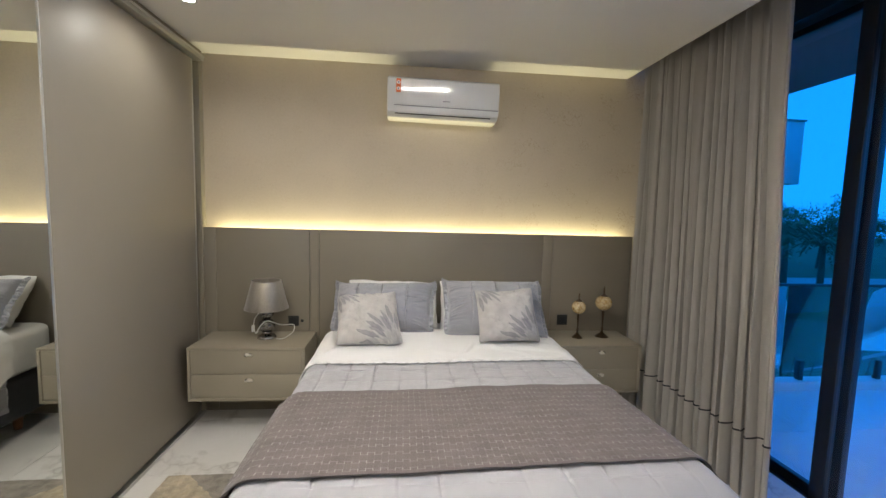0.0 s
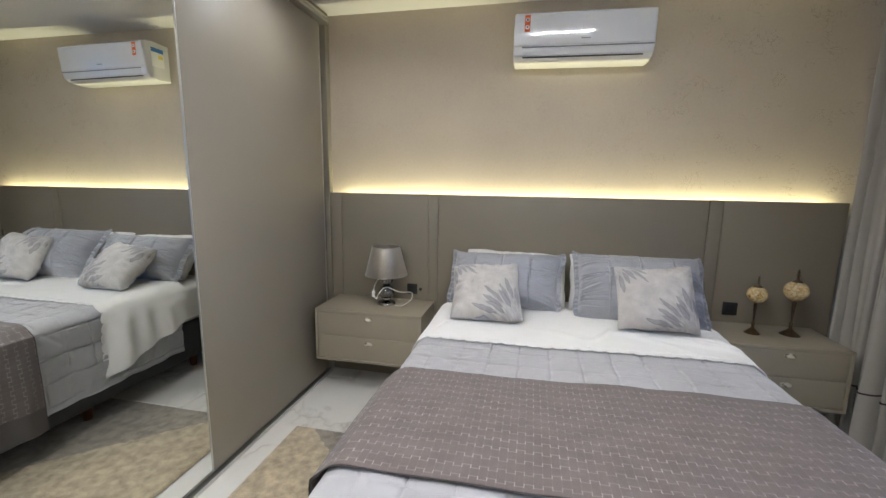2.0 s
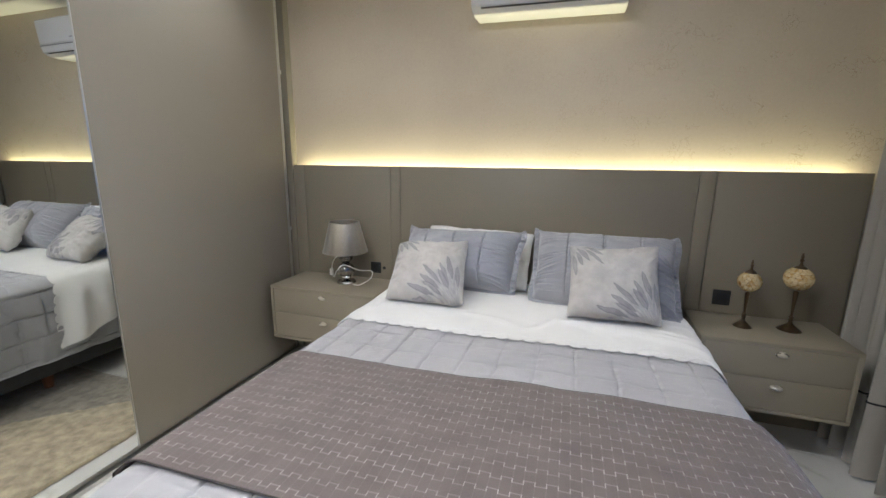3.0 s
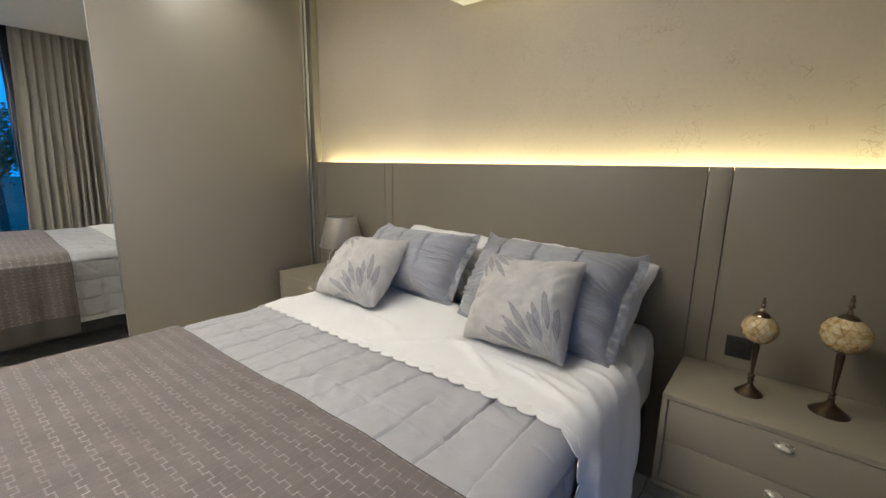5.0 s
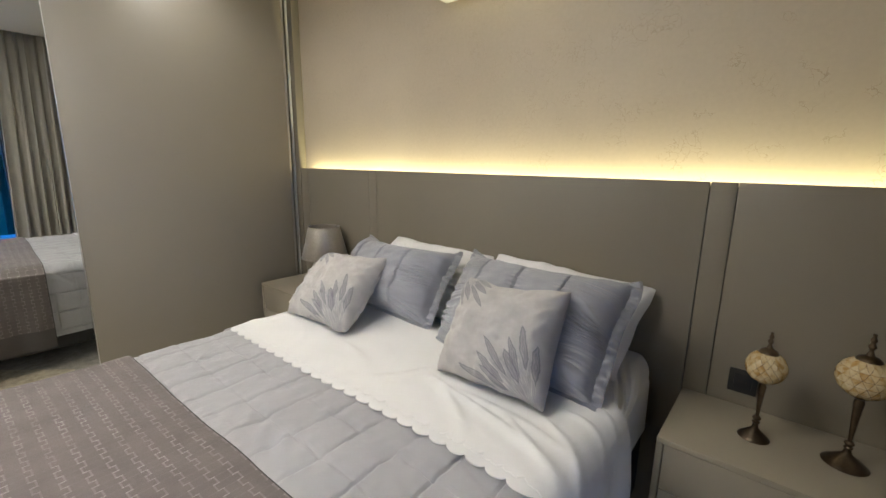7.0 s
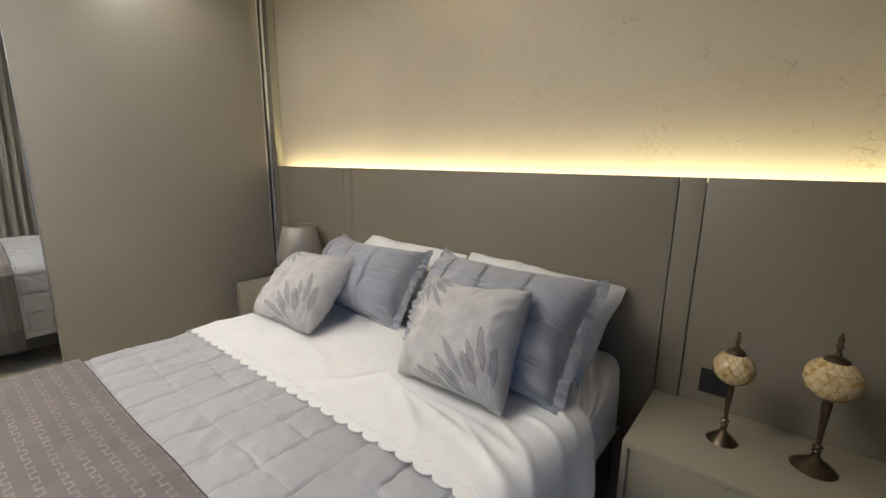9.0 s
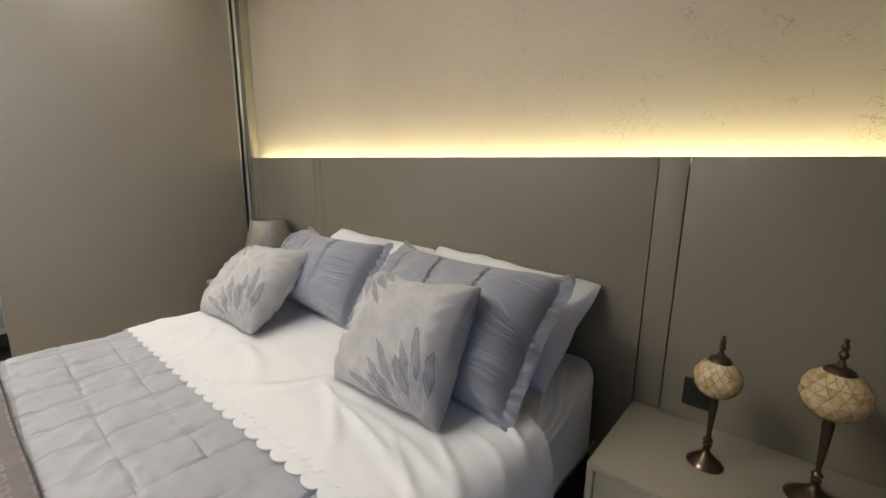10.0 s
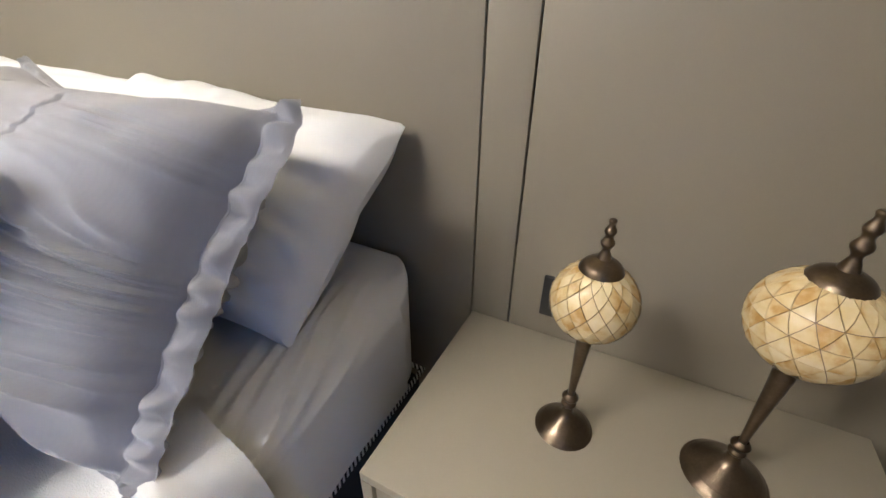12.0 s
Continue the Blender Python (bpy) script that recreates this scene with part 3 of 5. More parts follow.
def socket(x, z, size, dot=None):
    s = thing("wall_socket", (x, HB, z), "square black wall socket plate on the headboard", "socket", "black sockets")
    h = size / 2
    pl = part("plate", box((x - h, HB - 0.009, z - h), (x + h, HB, z + h), 0.002), M_dark_plastic, s)
    bm = box((x - h * 0.62, HB - 0.0105, z - h * 0.62), (x + h * 0.62, HB - 0.0085, z + h * 0.62), 0.001)
    part("insert", bm, M_black, s)
    for dx in (-0.010, 0.0, 0.010):
        bm = lathe([(0, 0), (0.0024, 0), (0.0024, 0.0012), (0, 0.0012)], seg=10)
        bmesh.ops.rotate(bm, verts=bm.verts, matrix=Matrix.Rotation(radians(90), 3, "X"))
        bmesh.ops.translate(bm, verts=bm.verts, vec=(x + dx, HB - 0.0105, z))
        part("pin_hole", bm, M_groove, s)


socket(-0.773, 0.685, 0.076)
socket(1.294, 0.700, 0.082)
bm = lathe([(0, 0), (0.011, 0), (0.011, 0.004), (0.008, 0.006), (0, 0.006)], seg=24)
bmesh.ops.rotate(bm, verts=bm.verts, matrix=Matrix.Rotation(radians(90), 3, "X"))
bmesh.ops.translate(bm, verts=bm.verts, vec=(-0.712, HB, 0.685))
solo("round_outlet", bm, M_dark_plastic, "small round black outlet beside the socket", "socket")


def nightstand(x0, x1, top, bottom, hx, label):
    s = thing("nightstand", ((x0 + x1) / 2, 3.16, bottom), label, "nightstand", "nightstands")
    y0, y1 = 2.972, HB - 0.002
    bm = box((x0, y0, bottom), (x1, y1, bottom + 0.018), 0.0012)
    box((x0, y0, bottom + 0.0185), (x0 + 0.018, y1, top - 0.0185), 0.0012, bm=bm)
    box((x1 - 0.018, y0, bottom + 0.0185), (x1, y1, top - 0.0185), 0.0012, bm=bm)
    box((x0 + 0.0185, y0 + 0.03, bottom + 0.0185), (x1 - 0.0185, y1, top - 0.0185), bm=bm)
    part("body", bm, M_stand, s)
    part("top", box((x0, y0, top - 0.018), (x1, y1, top), 0.0015), M_stand, s)
    mid = (bottom + top) / 2
    for a, b in ((bottom + 0.021, mid - 0.0015), (mid + 0.0015, top - 0.021)):
        d = part("drawer", box((x0 + 0.021, y0 + 0.004, a), (x1 - 0.021, y0 + 0.022, b), 0.0015), M_stand, s)
        zc = b - 0.030 if b > mid else b - 0.040
        bm = bmesh.new()
        bmesh.ops.create_uvsphere(bm, u_segments=24, v_segments=14, radius=1)
        for v in bm.verts:
            c = v.co
            c.z = max(c.z, -0.55)
            v.co = (hx + c.x * 0.027, y0 + 0.004 - max(0.0, -c.y) * 0.021, zc + c.z * 0.014)
        part("knob", bm, M_wool, d, "satin nickel half-round cup knob")
    part("wall_rail", box((x0 + 0.05, y1 - 0.03, bottom - 0.004), (x1 - 0.05, y1, bottom)), M_stand, s)


nightstand(-1.350, -0.606, 0.605, 0.245, -0.968, "wide taupe wall-hung nightstand with two drawers, beside the wardrobe")
nightstand(1.121, 1.745, 0.611, 0.262, 1.450, "taupe wall-hung nightstand with two drawers, beside the curtain")

# ---- bed ----
X0, X1, Y0, Y1, TOP = -0.452, 1.020, 1.32, 3.335, 0.695
bed = thing("bed", (0.30, 2.35, 0), "double box-spring bed with a dark grey base and white fitted mattress", "bed")
bm = box((X0 + 0.01, Y0 + 0.02, 0.125), (X1 - 0.01, Y1 - 0.01, 0.395), 0.015, 3)
part("base", bm, M_base, bed, "dark grey upholstered base")
bm = box((X0 + 0.004, Y0, 0.40), (X1 - 0.004, Y1, TOP - 0.014))
bmesh.ops.bevel(bm, geom=[e for e in bm.edges if abs(e.verts[0].co.z - e.verts[1].co.z) > 0.1], offset=0.10, segments=8, profile=0.5, affect="EDGES")
bmesh.ops.bevel(bm, geom=[e for e in bm.edges if abs(e.verts[0].co.z - e.verts[1].co.z) < 0.01 and len(e.link_faces) == 2 and abs(e.link_faces[0].normal.z - e.link_faces[1].normal.z) > 0.5], offset=0.045, segments=5, profile=0.5, affect="EDGES")
bmesh.ops.subdivide_edges(bm, edges=[e for e in bm.edges if e.calc_length() > 0.2], cuts=40, use_grid_fill=True)
for v in bm.verts:
    c = v.co
    v.co.z += 0.0035 * n3(c.x * 5, c.y * 3, 2) + 0.003 * abs(n3((c.x + c.y) * 22, (c.x - c.y) * 3, 5)) * (1 if c.z > 0.6 else 0)
part("mattress", bm, M_sheet, bed, "mattress in a white fitted sheet")
path = []
for x, y in ((X0, Y0), (X1, Y0), (X1, Y1 - 0.02), (X0, Y1 - 0.02), (X0, Y0)):
    path.append((x, y, 0.425))
loop = []
for (ax, ay, az), (bx, by, bz) in zip(path, path[1:]):
    loop += [(ax + (bx - ax) * k / 30, ay + (by - ay) * k / 30, az) for k in range(30)]
part("piping", tube(loop, 0.006, 8), M_piping, bed, "black and white corded piping")
for lx in (X0 + 0.12, (X0 + X1) / 2, X1 - 0.12):
    for ly in (Y0 + 0.15, (Y0 + Y1) / 2, Y1 - 0.2):
        part("leg", lathe([(0, 0), (0.022, 0), (0.033, 0.125), (0, 0.125)], (lx, ly, 0), 20), M_leg, bed, "turned brown wooden leg")

RAD = 0.06


def swell(x, y):
    """The soft unevenness of the made-up bed, shared by all its layers."""
    return 0.006 * n3(x * 2.1, y * 2.3, 1.5) + 0.003 * n3(x * 6, y * 5, 7.5)


def bend(d):
    if d <= 0:
        return 0.0, 0.0
    if d < RAD * math.pi / 2:
        a = d / RAD
        return RAD * math.sin(a), RAD * (1 - math.cos(a))
    return RAD, RAD + d - RAD * math.pi / 2


def flare(t):
    """The loose covers stand out a little more towards the foot, on the curtain side."""
    return 0.042 * max(0.0, min(1.0, (2.40 - t) / 0.95))


def drape(s, t, lift, folds=0.012, seed=0.0):
    """Where the cloth point (s, t) lies when spread over the bed with its sides hanging."""
    g = lift
    ex0, ex1, ey = X0 + RAD, X1 - RAD, Y0 + RAD
    ox, dz1 = bend(max(ex0 - s, s - ex1, 0))
    oy, dz2 = bend(max(ey - t, 0))
    x = min(max(s, ex0), ex1) + (ox if s > ex1 else -ox) + (g * ox / RAD if s > ex1 else -g * ox / RAD)
    x += flare(t) * max(0.0, min(1.0, (s - 0.3) / (ex1 - 0.3)))
    y = max(t, ey) - oy - g * oy / RAD
    drop = math.hypot(dz1, dz2)
    z = TOP + lift * (1 - min(1, drop / RAD) * 0.5) - drop + swell(s, t) * (1 if drop < RAD else 0.3)
    hang = min(1.0, max(0.0, (drop - 0.04) / 0.25))
    wave = folds * hang * (math.sin(t * 19 + seed + 2.5 * n3(t * 3, seed)) + 0.6 * math.sin(t * 41 + 2 * seed) + 1.0)
    wavy = folds * hang * (math.sin(s * 17 + seed + 2.5 * n3(s * 3, seed)) + 0.6 * math.sin(s * 37 + seed) + 1.0)
    if ox > 0:
        x += wave if s > ex1 else -wave
    if oy > 0:
        y -= wavy
    return Vector((x, y, max(z, 0.03)))


PLEATS = ((0.900, 0.007, 0.012), (0.932, 0.012, 0.008), (0.955, 0.010, 0.006), (0.980, 0.013, 0.007), (1.003, 0.010, 0.006), (1.030, 0.009, 0.008))


def fitted_fn(u, v):
    s, t = 0.62 + u * (X1 - 0.62 + 0.22), 2.80 + v * 0.53
    p = drape(s, t, 0.012, 0.002, 3.0)
    fade = max(0.0, min(1.0, (3.25 - t) / 0.12))
    lift = 0.0
    for k, (place, high, wide) in enumerate(PLEATS):
        d = (s - place + (0.36 - 0.03 * k) * (t - 3.05) - 0.010 * n3(t * 5, k * 3.1)) / wide
        lift += high * math.exp(-d * d) * fade * (0.75 + 0.6 * n3(t * 5, k * 1.7, 5))
    lift = max(-0.002, lift + 0.003 * n3(s * 5, t * 4, 17))
    turn = max(0.0, min(1.2, (s - X1 + RAD) / RAD))
    p.x += lift * math.sin(turn)
    p.z += lift * math.cos(turn)
    # the mattress corner is round in plan
    r = 0.104
    cx, cy = X1 + 0.004 - r, Y1 + 0.002 - r
    if p.x > cx and p.y > cy:
        d = math.hypot(p.x - cx, p.y - cy)
        if d > r:
            p.x, p.y = cx + (p.x - cx) * r / d, cy + (p.y - cy) * r / d
    return p


part("fitted_sheet", sheet(fitted_fn, 150, 110, 0.003), M_sheet, bed, "creased corner of the white fitted sheet")


def quilted(s, t, lift=0.022):
    p = drape(s, t, lift - 0.016 * max(0.0, min(1.0, (t - 2.42) / 0.08)), 0.008, 1.0)
    q = 0.128
    ss, tt = s - 0.03 + 0.008 * n3(t * 6, 3), t + 0.008 * n3(s * 7, 9)
    ds, dt = abs(ss / q - round(ss / q)) * q, abs(tt / q - round(tt / q)) * q
    puff = 0.0026 * (min(ds, 0.05) / 0.05) ** 0.6 * (0.55 + 0.45 * (min(dt, 0.04) / 0.04) ** 0.7)
    deep = 0.5 + 0.9 * n3(s * 5, t * 6, 11)
    crease = -0.012 * max(0.0, deep) * max(0.0, 1 - ds / 0.007) - 0.012 * max(0.0, 0.4 + n3(s * 7, t * 5, 21)) * max(0.0, 1 - dt / 0.007) + 0.010 * (0.22 - abs(n3(s * 11 + 3 * t, t * 13, 31))) * max(0.0, 0.3 + n3(s * 3, t * 3.5, 33))
    crease += 0.002 * n3(s * 11, t * 9, 3) + 0.007 * max(0.0, 1 - ds / 0.05) * n3(s * 9, t * 30, 4) + 0.006 * max(0.0, 1 - dt / 0.05) * n3(s * 30, t * 9, 8)
    crease -= 0.006 * max(0.0, math.sin(24 * (t + 0.35 * s) + 5 * n3(s * 2.5, t * 2.5, 6))) ** 10 * max(0.0, 0.2 + n3(s * 4, t * 4, 15))
    d = (puff + crease) * (0.35 + 0.65 * max(0.0, min(1.0, (t - 1.36) / 0.08))) - 0.004 + 0.004 * max(0.0, min(1.0, (1.42 - t) / 0.05)) * n3(s * 14, t * 3, 12)
    out = Vector((0, 0, 1)) if p.z > TOP - 0.03 else Vector((-1 if s < 0.3 else 1, 0, 0.2)) if s < X0 + 0.02 or s > X1 - 0.02 else Vector((0, -1, 0.2))
    return p + out * d


def spread_fn(u, v):
    return quilted(X0 - 0.45 + u * (X1 - X0 + 0.90), Y0 - 0.45 + v * (2.92 - Y0 + 0.45))


spread = thing("bedspread", (0.3, 2.0, TOP), "pale grey quilted satin bedspread hanging over the bed sides", "bedspread")
part("cloth", sheet(spread_fn, 600, 360, 0.006, lambda u, v: (u * 2.52, v * 2.1)), M_spread, spread)
for line in ([(0.0, k / 100) for k in range(101)], [(1.0, k / 100) for k in range(101)], [(k / 100, 0.0) for k in range(101)], [(k / 100, 1.0) for k in range(101)]):
    part("hem", tube([spread_fn(*q) for q in line], 0.005, 6), M_spread, spread, "rolled grey hem")


def s_of(u):
    return X0 - 0.52 + u * (X1 - X0 + 1.04)


def runner_fn(u, v):
    s, t = X0 - 0.52 + u * (X1 - X0 + 1.04), 1.450 + v * 0.592 + 0.032 * max(-0.8, min(0.8, s_of(u) - 0.3))
    t += 0.012 * n3(s * 1.5, 4) * (1 if v > 0.5 else 0.7)
    p = drape(s, t, 0.033, 0.008, 2.0)
    if p.z < TOP - 0.02:
        p.x += 0.014 if s > 0.3 else -0.014
    p.z += 0.003 * n3(s * 9, t * 9, 3) + 0.0025 * max(0, n3(s * 5 + t * 3, t * 14 - s * 6, 8))
    return p


runner = thing("bed_runner", (0.3, 1.8, TOP), "taupe woven bed runner with pale key pattern across the bed", "bed runner")
part("cloth", sheet(runner_fn, 220, 60, 0.005, lambda u, v: (u * 2.56, v * 0.592)), M_runner, runner)
for u0 in (0.0, 0.948):
    part("end_band", sheet(lambda u, v: runner_fn(u0 + 0.052 * u, v) + Vector((-0.004 if u0 < 0.5 else 0.004, 0, 0)), 24, 40, 0.011), M_band, runner, "plain dark end band")
for v0 in (0.0, 1.0):
    pts = [runner_fn(k / 120, v0) + Vector((0, -0.002 if v0 == 0 else 0.002, -0.002)) for k in range(121)]
    part("hem", tube(pts, 0.0022, 6), M_hem, runner, "dark stitched hem")


SCALLOP = 0.058
FOLDS = ((0.50, 2.63, 0.78, 2.44, 0.013, 0.016), (0.53, 2.61, 0.98, 2.50, 0.011, 0.014), (0.62, 2.62, 1.03, 2.56, 0.007, 0.014), (0.46, 2.66, 0.30, 2.45, 0.008, 0.016),
         (0.90, 2.66, 1.06, 2.50, 0.008, 0.015), (0.93, 2.74, 1.08, 2.66, 0.008, 0.013), (0.96, 2.82, 1.10, 2.74, 0.008, 0.014), (0.05, 2.60, 0.30, 2.52, 0.007, 0.020),
         (-0.36, 2.60, -0.45, 2.45, 0.009, 0.016), (-0.20, 2.58, -0.05, 2.44, 0.005, 0.020), (0.80, 2.60, 1.05, 2.42, 0.008, 0.012))


def fold_lift(s, t):
    """Soft pulled folds, each along a line between two places on the sheet."""
    z = 0.0
    for ax, ay, bx, by, high, wide in FOLDS:
        dx, dy = bx - ax, by - ay
        n = math.hypot(dx, dy)
        a = ((s - ax) * dx + (t - ay) * dy) / (n * n)
        if -0.15 < a < 1.35:
            d = ((s - ax) * dy - (t - ay) * dx) / n + 0.02 * math.sin(3 * a)
            w = wide * (0.7 + 0.7 * max(0.0, a))
            z += high * math.exp(-(d / w) ** 2) * max(0.0, min(1.0, (a + 0.15) * 4, (1.35 - a) * 1.6))
    return z


def scallop(s):
    f = 2 * ((s / SCALLOP) % 1.0) - 1
    return 0.021 * math.sqrt(max(0.0, 1 - f * f))


def linen_fn(u, v):
    s0 = X0 - 0.40 + 0.17 * v
    s = s0 + u * (X1 + 0.44 - s0)
    side = max(0.0, X0 + 0.02 - s, s - X1 + 0.02)
    front = 2.392 + 0.014 * n3(s * 1.8, 2) - 0.10 * min(side, 0.2) + 0.012 * math.sin(s * 2.0)
    back = 2.96 - 0.07 * max(0.0, min(1.0, (s - 0.70) * 3.5)) - 0.10 * max(0.0, X0 + 0.02 - s)
    t = front + v * (back - front) - scallop(s) * (1 - v) ** 14
    p = drape(s, t, 0.030, 0.013, 4.0)
    ruck = 0.007 * max(0.0, v - 0.55) * (1 + n3(s * 7, t * 9, 2))
    broad = 0.006 * n3(s * 4 - t * 3, t * 2.5 + s, 6) + 0.0015 * n3(s * 17, t * 13, 2)
    p.z += ruck + (broad + fold_lift(s, t)) * min(1.0, 0.15 + v * 3)
    if side > 0.02:
        ease = min(1.0, (side - 0.02) / 0.10)
        ease = ease * ease * (3 - 2 * ease)
        p.x += (1 if s > 0.3 else -1) * ease * (0.020 + 0.010 * n3(t * 7, s * 2, 2) + min(1.0, side * 6) * (0.012 * math.sin(t * 34 + 4 * n3(t * 3, s * 1.5, 6)) + 0.008 * n3(t * 5 + s * 6, s * 7, 6)))
    return p


linen = thing("top_sheet", (0.3, 2.7, TOP), "white cotton top sheet folded down with a scalloped lace edge", "bed sheet")
part("sheet", sheet(linen_fn, 840, 56, 0.003, lambda u, v: (u * 2.33, v * 0.55)), M_sheet, linen)


def tier_fn(u, v):
    s0 = X0 - 0.40
    s = s0 + u * (X1 + 0.44 - s0)
    return linen_fn(u, 0.075 + 0.10 * v - 0.036 * (scallop(s + SCALLOP / 2) / 0.021) * (1 - v)) + Vector((0, 0, 0.0022))


part("lace_tier", sheet(tier_fn, 840, 5, 0.0015), M_sheet, linen, "second scalloped tier of the lace edge")
# flat grey hexagons laid on the lace, coloured as the shade inside its holes
for tier, rows in ((linen_fn, (0.012, 0.030)), (tier_fn, (0.14, 0.34))):
    verts, faces = [], []
    for v0 in rows:
        for k in range(640):
            c = tier(0.04 + 0.92 * k / 639, v0) + Vector((0, 0, 0.0042 if tier is linen_fn else 0.002))
            n = len(verts)
            verts.extend([c + Vector((0.0016 * math.cos(q), 0.0016 * math.sin(q), 0)) for q in (0, 1.05, 2.09, 3.14, 4.19, 5.24)])
            faces.append(tuple(range(n, n + 6)))
    me = bpy.data.meshes.new("eyelets")
    me.from_pydata(verts, [], faces)
    me.materials.append(M_eyelet)
    ob = new("eyelets", me)
    ob.parent = linen
    ob.matrix_parent_inverse = linen.matrix_world.inverted()
    tagged(ob, "row of tiny grey dots for the shade in the lace eyelets", kind="stuff")

# ---- pillows ----


def pillow_surface(tl, tr, bl, br, thick, flange, seed, pinch, wrinkle, side, sag=0.0, corner=0.0, gather=1.0):
    tl, tr, bl, br = (Vector(c) for c in (tl, tr, bl, br))
    n = (tr - tl + br - bl).cross(tl - bl + tr - br).normalized()

    def fn(u, v):
        a, b = 2 * u - 1, 2 * v - 1
        pa = a * (1 - pinch * (1 - b * b) * abs(a) ** 3)
        pb = b * (1 - pinch * (1 - a * a) * abs(b) ** 3)
        cut = 1 - corner * (abs(a) * abs(b)) ** 5
        pa, pb = pa * cut, pb * cut
        uu, vv = (pa + 1) / 2, (pb + 1) / 2
        p = (bl * (1 - uu) + br * uu) * (1 - vv) + (tl * (1 - uu) + tr * uu) * vv
        p = p + (tr - tl) * (0.010 * n3(b * 2.4, seed, 1) * abs(a)) + (tl - bl) * (0.022 * n3(a * 2.4, seed, 2) * abs(b))
        p.z -= sag * (1 - a * a) * max(0.0, b) ** 3
        k = 1 - flange
        ca, cb = min(1, abs(a) / k), min(1, abs(b) / k)
        h = (max(0.0, 1 - ca ** (3.0 if flange else 3.4)) * max(0.0, 1 - cb ** (3.0 if flange else 3.4))) ** 0.52
        edge = max(abs(a), abs(b))
        soft = max(0.0, 1 - edge ** 9)
        w = wrinkle * (n3(a * 2.2 + seed, b * 2.2, seed) + 0.6 * n3(a * 5, b * 5 + seed, 3 * seed) + 0.35 * n3(a * 11 + seed, b * 9, seed))
        radial = wrinkle * 1.6 * max(0.0, edge - 0.55) * math.sin(18 * math.atan2(a, b) + 4 * n3(a * 3, b * 3, seed))
        ripple = 0.0
        if flange:
            # gathers run in from the stitched side seams, strongest below the middle
            band = max(0.0, min(1.0, (abs(a) - 0.44) / 0.34)) / (0.35 + h) * max(0.0, 1 - max(0.0, abs(a) - 0.87) / 0.05)
            low = 0.35 + 0.65 * max(0.0, min(1.0, (0.45 - b) / 0.5))
            phase = b * 20 + 5.0 * n3(a * 1.4 + seed, b * 2.6, seed) + 1.5 * abs(a)
            fold = (1 - abs(math.sin(phase))) + 0.55 * (1 - abs(math.sin(phase * 2.1 + 3 * n3(a * 2, b * 4, seed + 1)))) - 0.55
            w += gather * band * low * 0.022 * fold * (0.35 + 1.5 * abs(n3(a * 2.1, b * 3.3, seed + 5)))
            near_seam = min(abs(a + 0.44), abs(a), abs(a - 0.44))
            w -= 0.010 * max(0.0, 1 - near_seam / 0.016) + 0.005 * max(0.0, 1 - abs(b - 0.02) / 0.018) * (abs(a) > 0.44)
            w += 0.005 * max(0.0, 1 - near_seam / 0.10) * n3(a * 3, b * 22, seed)
            w -= 0.012 * max(0.0, 1 - abs(abs(a) - 0.885) / 0.020) + 0.010 * max(0.0, 1 - abs(abs(b) - 0.885) / 0.022)
            pleat = 0.8 * math.sin(b * 34 + 6 * n3(b * 3, seed)) + 1.3 * n3(b * 15, a * 5, seed + 3)
            if edge > k:
                out = (edge - k) / flange
                turn = pleat if abs(a) > abs(b) else 0.45 * n3(a * 9, seed, 2)
                ripple = 0.0065 * turn * math.sin(math.pi * min(1.0, 0.12 + 0.8 * out)) + 0.012 * n3(a * 2.4 + seed, b * 2.4, 4) * out - 0.014 * out
                return p + n * (ripple + side * (0.0030 + 0.0045 * math.sin(math.pi * out) * (1 + 1.4 * n3(b * 17, a * 17, seed + 9))) * (1 if edge < 0.985 else 0.3))
        d = thick * h + (w + radial) * (0.35 + h) * soft
        return p + n * (side * (max(d, -0.004 * soft) + 0.002 * soft))
    return fn


def pillow(name, corners, thick, mat, label, flange=0.0, seed=1.0, pinch=0.06, wrinkle=0.006, res=64, group="", sag=0.0, corner=0.0, gather=1.0):
    tl, tr, bl, br = corners
    bm = bmesh.new()
    for side in (1, -1):
        fn = pillow_surface(tl, tr, bl, br, thick if side > 0 else thick * 0.8, flange, seed, pinch, wrinkle, side, sag, corner, gather)
        b2 = sheet((lambda u, v: fn(u, v)) if side > 0 else (lambda u, v: fn(1 - u, v)), res, res, 0)
        me = bpy.data.meshes.new("tmp")
        b2.to_mesh(me)
        b2.free()
        bm.from_mesh(me)
        bpy.data.meshes.remove(me)
    edges = [e for e in bm.edges if e.is_boundary]
    verts = list({v for e in edges for v in e.verts})
    bmesh.ops.remove_doubles(bm, verts=verts, dist=0.008)
    top = thing(name, (Vector(bl) + Vector(br)) / 2, label, "cushion" if "cushion" in name else "pillow", group)
    part("cover", bm, mat, top)
    return top, pillow_surface(tl, tr, bl, br, thick, flange, seed, pinch, wrinkle, 1, sag, corner, gather)


def seam(fn, top, pts, r, mat, label, name="seam"):
    part(name, tube([fn(u, v) for u, v in pts], r, 6), mat, top, label)


